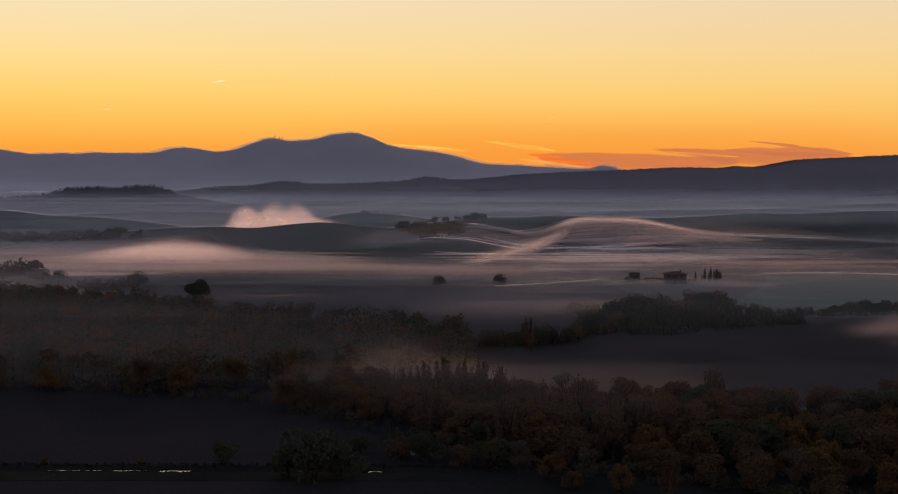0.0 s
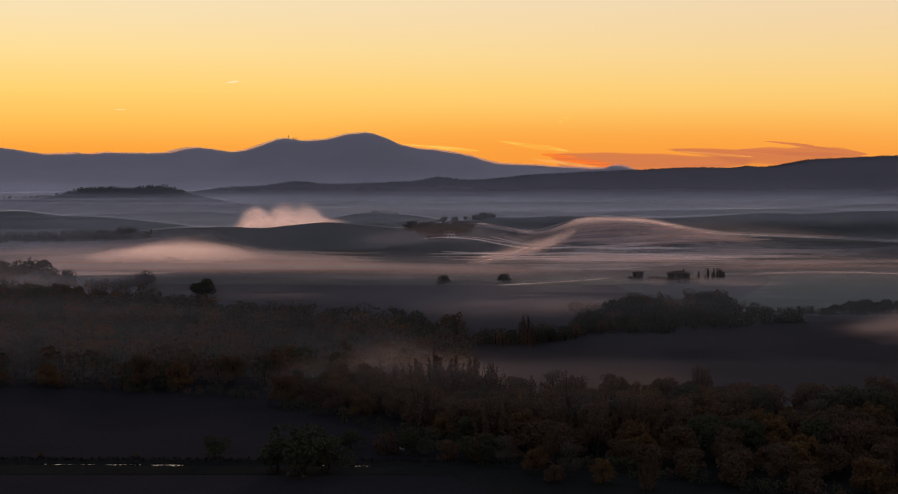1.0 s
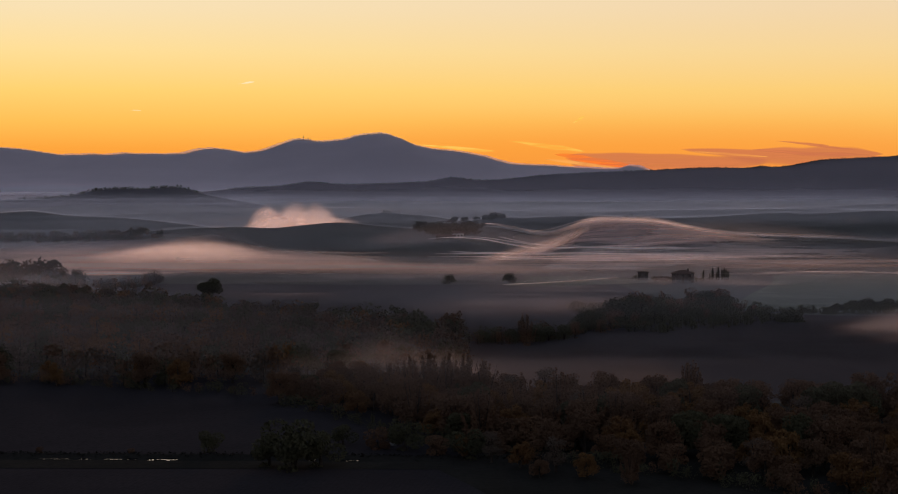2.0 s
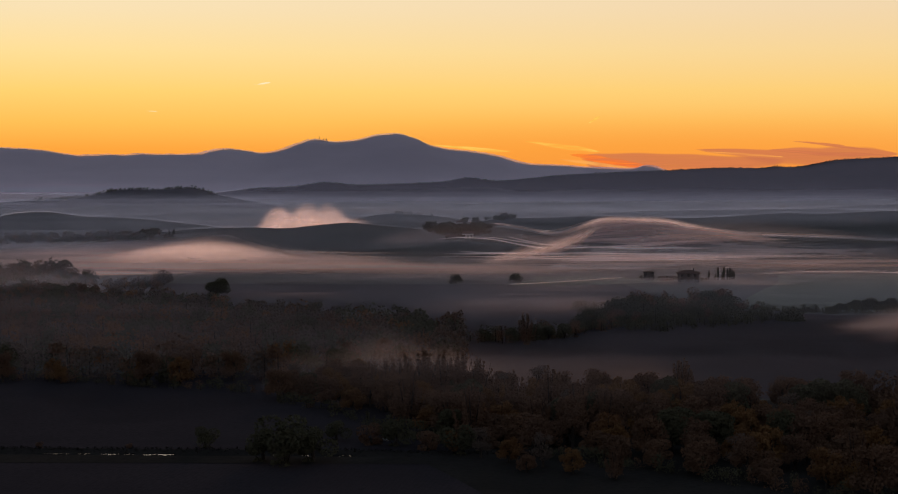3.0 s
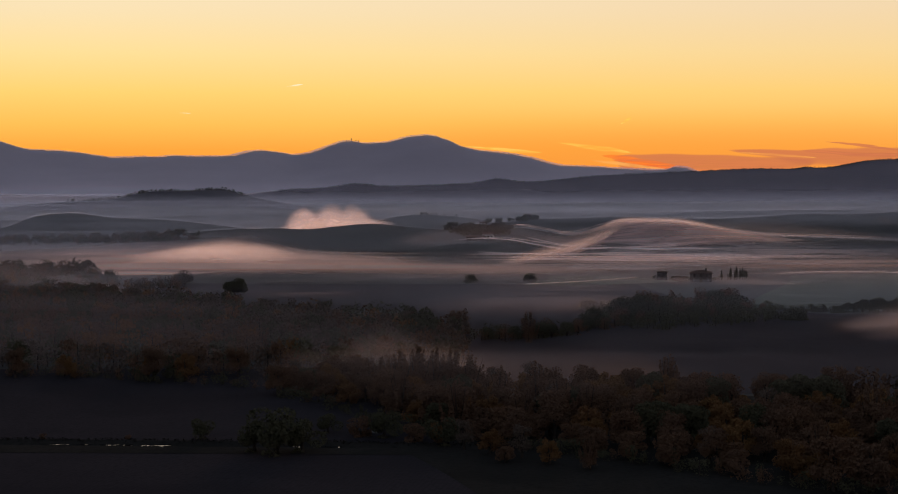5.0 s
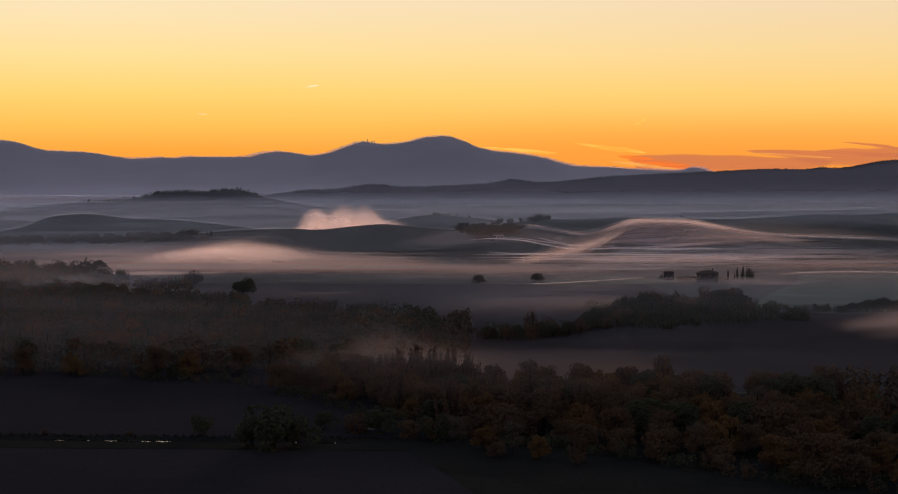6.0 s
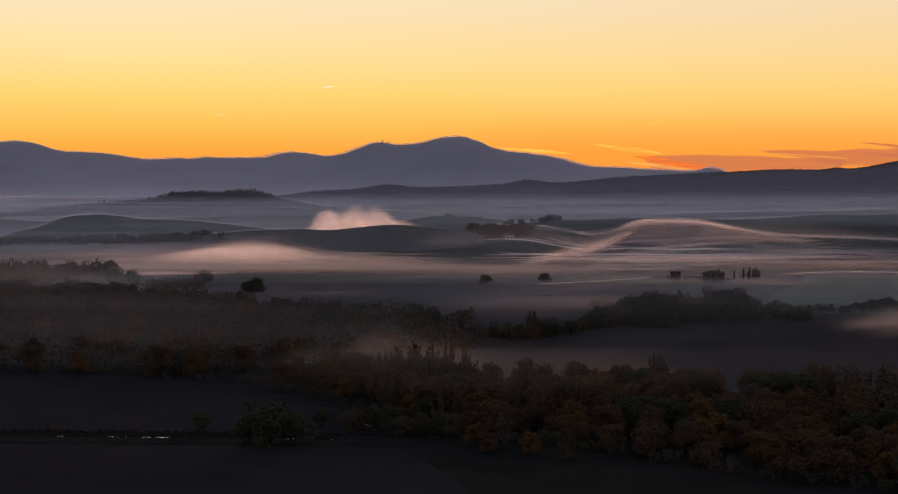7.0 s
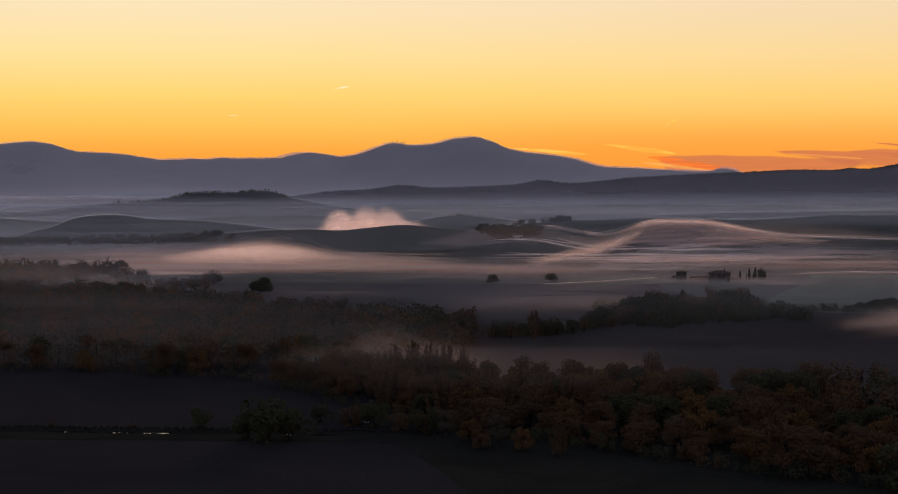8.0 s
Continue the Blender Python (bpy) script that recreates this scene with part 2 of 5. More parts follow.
# y of each crest and how far the land falls away before and behind it
RISES = [(1100, 78, 60, FARM_HILL), (1006, 22, 34, FARM_SPUR), (1010, 40, 34, DARK_SWELL), (1300, 60, 60, UPPER_CREST), (1480, 55, 55, COPSE_RISE), (1230, 55, 60, BARE_HILL), (2250, 130, 120, HEADLAND)]
# bumps of the two skylines: x, half-width, height
RIDGE_BUMPS = [(-1182, 114, 3.3), (-325, 40, 6.0), (-45, 34, 8.3),
               (-107, 57, 1.0), (133, 69, 3.3), (453, 69, 1.8), (573, 17, 3.3), (738, 57, -2.6)]
RIDGE_STEPS = [(-700, 60, 6.0), (-519, 29, 13.2), (-370, 46, 5.4), (-73, 69, 5.9), (155, 46, 16.7), (373, 69, 9.1), (658, 23, 20.3), (887, 57, 10.9)]
# the crest of the far mountain: its northern half and its southern half
PEAK_NORTH = [(-2300, 120), (-1900, 150), (-1777, 166), (-1722, 170), (-1667, 172), (-1621, 166.6), (-1537, 141), (-1450, 136), (-1375, 130.5), (-1266, 113), (-1163, 115.8), (-1116, 114), (-1070, 119),
              (-1031, 116.4), (-950, 116.6), (-874, 118), (-827, 131), (-795, 132.6), (-756, 128), (-702, 119.5), (-651, 124.6), (-611, 136.6)]
PEAK_SOUTH = [(-549, 159), (-525, 160.7), (-483, 152.6), (-401, 158.5), (-354, 171), (-293, 177.2), (-269, 175), (-223, 158), (-188, 141.6), (-146, 132), (-69, 122.6), (9, 110.3), (94, 85), (201, 79.3),
              (299, 73), (375, 68.4), (423, 69.5), (452, 77.4), (482, 74.2), (509, 62.7), (565, 48), (737, 35), (1196, 24), (2300, 20)]
DITCH_Y = 274.6


def roll(x, y, s, k):
    """Smooth rolling noise from a few crossed waves; s is the length of a swell."""
    a = np.sin(x / s * 1.3 + y / s * 0.7 + k) + np.sin(x / s * 0.6 - y / s * 1.7 + 2.1 * k) + np.sin(x / s * 2.3 + y / s * 1.1 + 3.3 * k) * 0.6
    return (a + np.sin(x / s * 3.1 - y / s * 2.7 + 1.7 * k) * 0.4) / 3


def skyline(x, base, bumps, steps):
    z = np.full_like(x, base)
    for c, s, h in bumps:
        z = z + h * np.exp(-((x - c) / s) ** 2)
    for c, s, h in steps:
        z = z + h / (1 + np.exp(-np.clip((x - c) / s, -40, 40)))
    return z


def along(x, knots):
    """A smooth line through knots (x, height), flat beyond its ends."""
    kx, kz = np.array(knots, float).T
    slope = np.gradient(kz, kx)
    slope[0] = slope[-1] = 0
    x = np.clip(x, kx[0], kx[-1])
    i = np.clip(np.searchsorted(kx, x, "right") - 1, 0, len(kx) - 2)
    h = kx[i + 1] - kx[i]
    f = (x - kx[i]) / h
    return (kz[i] * (1 + 2 * f) * (1 - f) ** 2 + kz[i + 1] * f * f * (3 - 2 * f) + h * f * (1 - f) * (slope[i] * (1 - f) - slope[i + 1] * f))


def ditch_line(x):
    """The ditch runs across the fields and bends towards the camera on its right."""
    return DITCH_Y - 0.022 * x - np.where(x > 5, 0.0035 * (x - 5) ** 2, 0)


def height(x, y):
    x, y = np.asarray(x, float), np.asarray(y, float)
    z = 0.8 * roll(x, y, 140, 1.0) * np.clip((y - 420) / 400, 0, 1) + 2.2 * roll(x, y, 190, 2.0) * np.clip((y - 1350) / 400, 0, 1)
    for cx, cy, sx, sy, turn, h in HILLS:
        c, s = math.cos(radians(turn)), math.sin(radians(turn))
        u, v = ((x - cx) * c + (y - cy) * s) / sx, ((y - cy) * c - (x - cx) * s) / sy
        z = z + h * np.exp(-u * u - v * v)
    for yc, before, behind, knots in RISES:
        v = (y - yc - 6 * np.sin(x / 47)) / np.where(y < yc, before, behind)
        z = z + along(x, knots) * np.exp(-v * v)
    z = z + (0.5 * roll(x, y, 42, 7.0) + 0.3 * roll(x, y, 21, 9.0)) * np.clip((y - 860) / 150, 0, 1) * np.clip((2600 - y) / 400, 0, 1)
    crest = skyline(x, 8.3, RIDGE_BUMPS, RIDGE_STEPS) - 3.0
    away = (y - 3200 - 60 * np.sin(x / 210)) / np.where(y < 3200, 330, 260)
    z = z + crest * np.exp(-away * away) * (1 + 0.10 * roll(x, y, 60, 4.0) * np.clip(np.abs(away), 0, 1))
    cut = np.clip((6 - x) / 14, 0, 1)
    z = z + cut * (0.35 * np.exp(-((y - ditch_line(x) - 2.6) / 1.2) ** 2) - 0.55 * np.exp(-((y - ditch_line(x)) / 1.3) ** 2))
    return z


def ground_z(x, y):
    return float(height(np.array([x]), np.array([y]))[0])


def sheet(name, ys, half, cols, mat, lift=0.0, centre=0.0, shape=None):
    """A sheet that lies on the land; half(y) is half its width."""
    ys = np.asarray(ys, float)
    u = np.linspace(-1, 1, cols)
    yy, uu = np.meshgrid(ys, u, indexing="ij")
    xx = centre + uu * half(yy)
    if shape:
        xx, yy = shape(xx, yy)
    zz = height(xx, yy) + lift
    ob = new(name, mesh_of(name, np.stack([xx, yy, zz], -1).reshape(-1, 3), grid_faces(len(ys), cols), [mat], True))
    return ob


rows_y = np.concatenate([np.linspace(-700, 100, 9), np.arange(120, 262, 6), np.arange(262, 292, 0.45), np.geomspace(293, 3000, 230), np.linspace(3010, 3500, 40), np.linspace(3540, 4960, 14)])
ground = tagged(sheet("ground", rows_y, lambda y: 420 + 0.42 * np.clip(y, 0, None), 420, GROUND), "dim green valley floor with rolling misty fields at dawn", "ground", kind="structure")


def mountain(name, label):
    """The far mountain: a long crest with spurs that run down towards the valley."""
    xs = np.arange(-2300, 2300, 7.0)
    ts = np.linspace(-0.25, 1, 30)
    tt, xx = np.meshgrid(ts, xs, indexing="ij")
    knots = PEAK_NORTH + PEAK_SOUTH
    crest = 0.35 * along(xx, knots) + 0.65 * np.interp(xx, *np.array(knots, float).T) + 0.9 * roll(xx, xx * 0, 13, 5.0) + 0.5 * roll(xx, xx * 0, 5, 2.0)
    fall = np.where(tt < 0, 1 + 4 * tt, 0.5 * (1 + np.cos(np.pi * np.clip(tt, 0, 1))))
    spur = 14 * roll(xx, 1500 * tt, 90, 6.0) * np.clip(tt, 0, 1) * (1 - np.clip(tt, 0, 1))
    v = np.stack([xx + 60 * np.sin(tt * 5 + xx / 300) * np.clip(tt, 0, 1), 4850 - 560 * tt, (crest + spur) * fall - 4], -1)
    return tagged(new(name, mesh_of(name, v.reshape(-1, 3), grid_faces(len(ts), len(xs)), [MOUNTAIN], True)), label, "mountain", kind="structure")


mountain("backdrop", "far blue-grey mountain range with a rounded summit")


# ---------------------------------------------------------------- mist
def mist_bank(name, label, cx, cy, rx, ry, turn, low_z, high_z, layers, mat, soft=1.0, follow=1.0):
    """Low mist: a few soft domed layers that lie over the land."""
    rings, sides = 18, 72
    r, a = np.meshgrid(np.linspace(0.002, 1, rings), np.linspace(0, 2 * np.pi, sides, endpoint=False), indexing="ij")
    verts, faces, edge = [], [], []
    c, s = math.cos(radians(turn)), math.sin(radians(turn))
    for k in range(layers):
        f = k / max(1, layers - 1)
        shrink = 1 - 0.15 * f
        wob = 1 + 0.10 * np.sin(3 * a + k + cx) + 0.07 * np.sin(5 * a + 2 * k + cy)
        u, v = r * np.cos(a) * rx * shrink * wob, r * np.sin(a) * ry * shrink * wob
        x, y = cx + u * c - v * s, cy + u * s + v * c
        z = np.maximum(height(x, y), 0) * follow + low_z + (high_z - low_z) * f + 0.4 * roll(x, y, 60, k + 3.0) * f
        faces.append(grid_faces(rings, sides, True) + sum(len(q) for q in verts))
        verts.append(np.stack([x, y, z], -1).reshape(-1, 3))
        edge.append(((1 - r * r) ** soft).ravel())
    me = mesh_of(name, np.concatenate(verts), np.concatenate(faces), [mat], True)
    me.attributes.new("edge", "FLOAT", "POINT").data.foreach_set("value", np.concatenate(edge).astype(np.float32))
    return tagged(new(name, me), label, "mist", kind="stuff")


def mist_ribbon(name, label, way, lift, mat, layers=2):
    """Mist that flows along a line over the land: x, y and half-width at each point of the line."""
    n, m = 60, 15
    at = np.linspace(0, len(way) - 1, n)
    knots = np.arange(len(way))
    path = np.stack([np.interp(at, knots, [p[k] for p in way]) for k in range(3)], -1)
    for _ in range(6):
        path[1:-1] = (path[:-2] + 2 * path[1:-1] + path[2:]) / 4
    side = np.gradient(path[:, :2], axis=0)
    side = np.stack([-side[:, 1], side[:, 0]], -1) / np.linalg.norm(side, axis=1)[:, None]
    u = np.linspace(-1, 1, m)
    verts, faces, edge = [], [], []
    for k in range(layers):
        x = path[:, None, 0] + side[:, None, 0] * u * path[:, None, 2]
        y = path[:, None, 1] + side[:, None, 1] * u * path[:, None, 2]
        z = height(x, y) + lift * (k + 1) / layers * (1 - u * u) + 0.3
        along = np.clip(np.minimum(at, at[-1] - at) / 0.9, 0, 1)[:, None]
        faces.append(grid_faces(n, m) + sum(len(q) for q in verts))
        verts.append(np.stack([x, y, z], -1).reshape(-1, 3))
        outer = np.where(u > 0.5, 1 - ((u - 0.5) / 0.5) ** 2, np.clip(1 - (0.5 - u) / 1.5, 0, 1) ** 1.8)
        edge.append((along * along * (3 - 2 * along) * outer).ravel())
    me = mesh_of(name, np.concatenate(verts), np.concatenate(faces), [mat], True)
    me.attributes.new("edge", "FLOAT", "POINT").data.foreach_set("value", np.concatenate(edge).astype(np.float32))
    return tagged(new(name, me), label, "mist", kind="stuff")


def fog_layer(name, label, x0, x1, y0, y1, z, mat, fade=(0.2, 0.2)):
    """One level sheet of lying fog, thinning out towards its sides; hills stand up out of it."""
    u, v = np.meshgrid(np.linspace(0, 1, 61), np.linspace(0, 1, 61), indexing="xy")
    x, y = x0 + (x1 - x0) * u, y0 + (y1 - y0) * v
    me = mesh_of(name, np.stack([x, y, z + 0.5 * roll(x, y, 90, z)], -1).reshape(-1, 3), grid_faces(61, 61), [mat], True)
    rim = np.clip(np.minimum(u, 1 - u) / fade[0], 0, 1) * np.clip(np.minimum(v, 1 - v) / fade[1], 0, 1)
    me.attributes.new("edge", "FLOAT", "POINT").data.foreach_set("value", (rim * rim * (3 - 2 * rim)).ravel().astype(np.float32))
    return tagged(new(name, me), label, "mist", kind="stuff")


def haze_film(name, label, ys, half, cols, lift, mat, dense):
    """Thin haze that clings to the land: dense(x, y, z) tells how thick it lies."""
    ob = sheet(name, ys, half, cols, mat, 0.0)
    co = np.empty(len(ob.data.vertices) * 3, np.float32)
    ob.data.vertices.foreach_get("co", co)
    x, y, z = co.reshape(-1, 3).T.astype(float)
    co[2::3] += lift(x, y) if callable(lift) else lift
    ob.data.vertices.foreach_set("co", co)
    ob.data.attributes.new("edge", "FLOAT", "POINT").data.foreach_set("value", np.clip(dense(x, y, z), 0, 1).astype(np.float32))
    return tagged(ob, label, "haze", kind="stuff")


def rise(v, a, b):
    f = np.clip((v - a) / (b - a), 0, 1)
    return f * f * (3 - 2 * f)


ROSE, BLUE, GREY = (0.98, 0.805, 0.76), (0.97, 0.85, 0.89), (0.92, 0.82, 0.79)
UP = (0.0, -0.25, 0.95)
MIST_THICK = mist_material("thick_rosy_mist", ROSE, 1.1, (0.010, 0.028, 0.02), sharp=(0.30, 0.65), least=0.4)
MIST_THIN = mist_material("thin_rosy_mist", ROSE, 0.45, (0.004, 0.03, 0.02), sharp=(0.35, 0.65))
MIST_DENSE = mist_material("dense_rosy_mist", (0.95, 0.84, 0.82), 1.0, (0.008, 0.03, 0.02), sharp=(0.3, 0.62), least=0.45, lean=(0.05, 0.6, 0.75))
MIST_VALLEY = mist_material("far_valley_fog", (0.95, 0.86, 0.83), 0.080, (0.0018, 0.008, 0.05), sharp=(0.36, 0.64), least=0.15, lean=UP)
MIST_PLAIN = mist_material("plain_fog", (0.95, 0.82, 0.80), 0.016, (0.006, 0.02, 0.15), sharp=(0.40, 0.62), least=0.15, lean=(0.05, 0.45, 0.85))
MIST_FOOT = mist_material("mountain_foot_mist", BLUE, 0.22, (0.001, 0.003, 0.01), sharp=(0.3, 0.7), least=0.75, lean=UP)
MIST_PATCH = mist_material("patchy_mist", ROSE, 0.18, (0.012, 0.02, 0.03), sharp=(0.35, 0.7))
HAZE_NEAR = mist_material("ground_haze", GREY, 0.14, (0.004, 0.02, 0.02), sharp=(0.35, 0.65), least=0.3, lean=UP)
MIST_TRAIL = mist_material("trailing_mist", (0.96, 0.84, 0.80), 0.13, (0.01, 0.04, 0.02), sharp=(0.3, 0.65), lean=(0.05, 0.45, 0.85))
HAZE_WOOD = mist_material("wood_haze", (0.94, 0.73, 0.66), 0.068, (0.010, 0.02, 0.02), sharp=(0.3, 0.7), least=0.45, lean=UP)
MIST_CREST = mist_material("brow_mist", ROSE, 0.80, (0.010, 0.03, 0.02), sharp=(0.28, 0.66), least=0.45)
HAZE_NEARWOOD = mist_material("treetop_haze", (0.95, 0.68, 0.56), 0.055, (0.02, 0.03, 0.02), sharp=(0.3, 0.7), least=0.4, lean=UP)
MIST_FIELD = mist_material("streaky_mist", (0.95, 0.83, 0.82), 0.6, (0.005, 0.034, 0.02), -6, sharp=(0.45, 0.57), least=0.06, lean=(0.05, 0.6, 0.75))
MIST_WISP = mist_material("wispy_mist", ROSE, 0.55, (0.014, 0.06, 0.02), sharp=(0.32, 0.65), least=0.1)
MIST_HEDGE = mist_material("hedge_haze", (0.94, 0.83, 0.82), 0.020, (0.012, 0.02, 0.02), sharp=(0.3, 0.7), least=0.5, lean=UP)
MIST_HILL = mist_material("hill_foot_fog", (0.94, 0.84, 0.83), 0.11, (0.008, 0.02, 0.05), sharp=(0.3, 0.7), least=0.45, lean=UP)
HAZE_PLAIN = mist_material("plain_haze", GREY, 0.014, (0.008, 0.02, 0.05), sharp=(0.3, 0.7), least=0.3, lean=UP)
MIST_FACE = mist_material("brow_face_mist", ROSE, 1.0, (0.010, 0.02, 0.02), sharp=(0.25, 0.75), least=0.6)
HAZE_AIR = mist_material("valley_air_haze", (0.94, 0.86, 0.88), 0.066, (0.002, 0.004, 0.02), sharp=(0.2, 0.8), least=0.7, lean=UP)
MIST_LINE = mist_material("bright_mist_line", (0.98, 0.86, 0.80), 1.1, (0.02, 0.02, 0.02), sharp=(0.3, 0.6), least=0.75)
MIST_STRIP = mist_material("ground_mist_line", (0.95, 0.86, 0.83), 0.14, (0.02, 0.02, 0.02), sharp=(0.3, 0.6), least=0.35, lean=(0.05, 0.45, 0.85))
# see-through tints that imitate air haze on the ridge and the mountain
AIR_TINT_RIDGE = mist_material("ridge_air_tint", BLUE, 0.48, (0.003, 0.004, 0.02), sharp=(0.2, 0.8), least=0.75, lean=UP)
AIR_TINT_PEAK = mist_material("mountain_air_tint", BLUE, 0.61, (0.002, 0.002, 0.01), sharp=(0.2, 0.8), least=0.85, lean=UP)

haze_film("ground_haze", "thin grey haze clinging to the fields", np.geomspace(470, 2750, 150), lambda y: 200 + 0.40 * y, 160, 1.3, HAZE_NEAR,
          lambda x, y, z: rise(y, 480, 800) * (0.55 + 0.25 * rise(y, 900, 1700)) * (0.6 + 0.4 * np.exp(-np.clip(z, 0, 40) / 8)) * rise(2750 - y, 0, 200))
tagged(sheet("headland_woodland", np.linspace(2120, 2330, 30), lambda y: 0 * y + 210, 90, WOODED, 0.5, -500), "dark wooded slope of the headland", "hillside", kind="structure")
tagged(sheet("ridge_woodland", np.linspace(2720, 3420, 60), lambda y: 150 + 0.40 * y, 300, WOODED, 0.6), "dark wooded slope of the far ridge", "hillside", kind="structure")
# tinted film on the slope imitates distance haze, thinner near the crest
haze_film("ridge_air_tint", "added blue film standing in for distance haze over the wooded ridge", np.linspace(2500, 3330, 50), lambda y: 200 + 0.40 * y, 200, 2.5, AIR_TINT_RIDGE,
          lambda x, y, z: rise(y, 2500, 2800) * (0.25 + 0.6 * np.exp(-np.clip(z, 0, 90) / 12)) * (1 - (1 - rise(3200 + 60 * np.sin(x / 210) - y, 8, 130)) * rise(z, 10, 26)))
# copy of the mountain pulled forward; its blue tint stands in for distance haze
veil = mountain("mountain_air_tint", "added blue shell standing in for distance haze before the far mountain")
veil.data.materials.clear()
veil.data.materials.append(AIR_TINT_PEAK)
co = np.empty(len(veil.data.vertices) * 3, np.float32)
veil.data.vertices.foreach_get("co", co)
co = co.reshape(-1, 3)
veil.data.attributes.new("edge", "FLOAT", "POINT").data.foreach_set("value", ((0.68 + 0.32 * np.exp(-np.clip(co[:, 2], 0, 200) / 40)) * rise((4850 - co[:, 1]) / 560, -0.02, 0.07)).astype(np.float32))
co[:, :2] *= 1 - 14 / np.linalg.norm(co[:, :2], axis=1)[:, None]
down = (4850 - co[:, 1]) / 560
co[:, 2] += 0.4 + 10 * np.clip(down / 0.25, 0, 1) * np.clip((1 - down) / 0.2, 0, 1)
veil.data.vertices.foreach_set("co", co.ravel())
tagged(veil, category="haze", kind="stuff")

# the great bank: a wedge that leans on the hill and thins out over the plain
BANK_X = [-420, -291, -247, -198, -169, -140, -97, -58, -30, 0, 40, 120]
BANK_FAR = [1000, 1030, 1045, 1060, 1050, 1015, 960, 925, 890, 868, 855, 840]
BANK_FULL = [0.30, 0.35, 0.6, 1.0, 1.0, 1.0, 0.95, 0.85, 0.75, 0.7, 0.45, 0.0]


def bank_depth(x, y, z):
    far = np.interp(x, BANK_X, BANK_FAR) + 16 * roll(x, y, 34, 3.0)
    near = 800 + 16 * roll(x, y * 0 + 5, 45, 5.0) + 0.12 * np.clip(-x - 120, 0, None)
    soft = np.interp(x, [-200, 0], [75, 40])
    body = rise(y, near - 34, near + 34) * (1 - rise(y, far - soft, far + 22)) * np.interp(x, BANK_X, BANK_FULL)
    return body * (0.82 + 0.28 * roll(x, y, 55, 1.4))


def bank_top(x, y):
    return 2.2 + 1.5 * np.exp(-((x + 165) / 75) ** 2 - ((y - 955) / 85) ** 2) * (1 + 0.4 * roll(x, y, 18, 2.0))


MIST_MAIN = mist_material("valley_mist", ROSE, 1.05, (0.007, 0.022, 0.02), sharp=(0.25, 0.7), least=0.62)
haze_film("mist_bank", "rosy mist bank leaning on the hill across the valley floor", np.arange(740, 1110, 5.0), lambda y: 0 * y + 440, 150, bank_top, MIST_MAIN, bank_depth)
MIST_FARM = mist_material("farm_mist", ROSE, 0.26, (0.006, 0.035, 0.02), -4, sharp=(0.35, 0.65), least=0.35)
haze_film("mist_bank", "thin rosy mist over the fields behind the farm", np.arange(685, 1095, 5.0), lambda y: 0 * y + 420, 140, 1.6, MIST_FARM,
          lambda x, y, z: rise(y, 690, 830) * rise(1090 - y, 0, 170) * rise(x, -60, 30) * (1 - rise(y, 985, 1035) * (1 - rise(x, 45, 95))) * (0.75 + 0.35 * roll(x, y, 50, 6.0)) * (1 - 0.8 * rise(x, 140, 190) * rise(y, 900, 950)))
mist_bank("mist_bank", "rosy mist lying behind the wood", -175, 790, 42, 26, -10, 2.0, 2.0, 1, MIST_THICK, 1.4)
mist_bank("mist_bank", "rosy mist over the sloping field", 135, 950, 120, 95, 4, 1.6, 1.6, 1, MIST_FIELD, 1.0)
mist_ribbon("mist_streak", "bright mist flowing over the brow of the field", [(84, 1050, 20), (102, 1060, 40), (125, 1060, 50), (150, 1050, 50), (180, 1036, 34)], 2.0, MIST_CREST, 1)
mist_ribbon("mist_streak", "thin bright mist line along the meadow brow", [(145, 785, 4), (159, 799, 6), (174, 804, 7), (187, 803, 7), (204, 796, 7), (240, 780, 6), (290, 760, 5)], 0.8, MIST_LINE, 1)
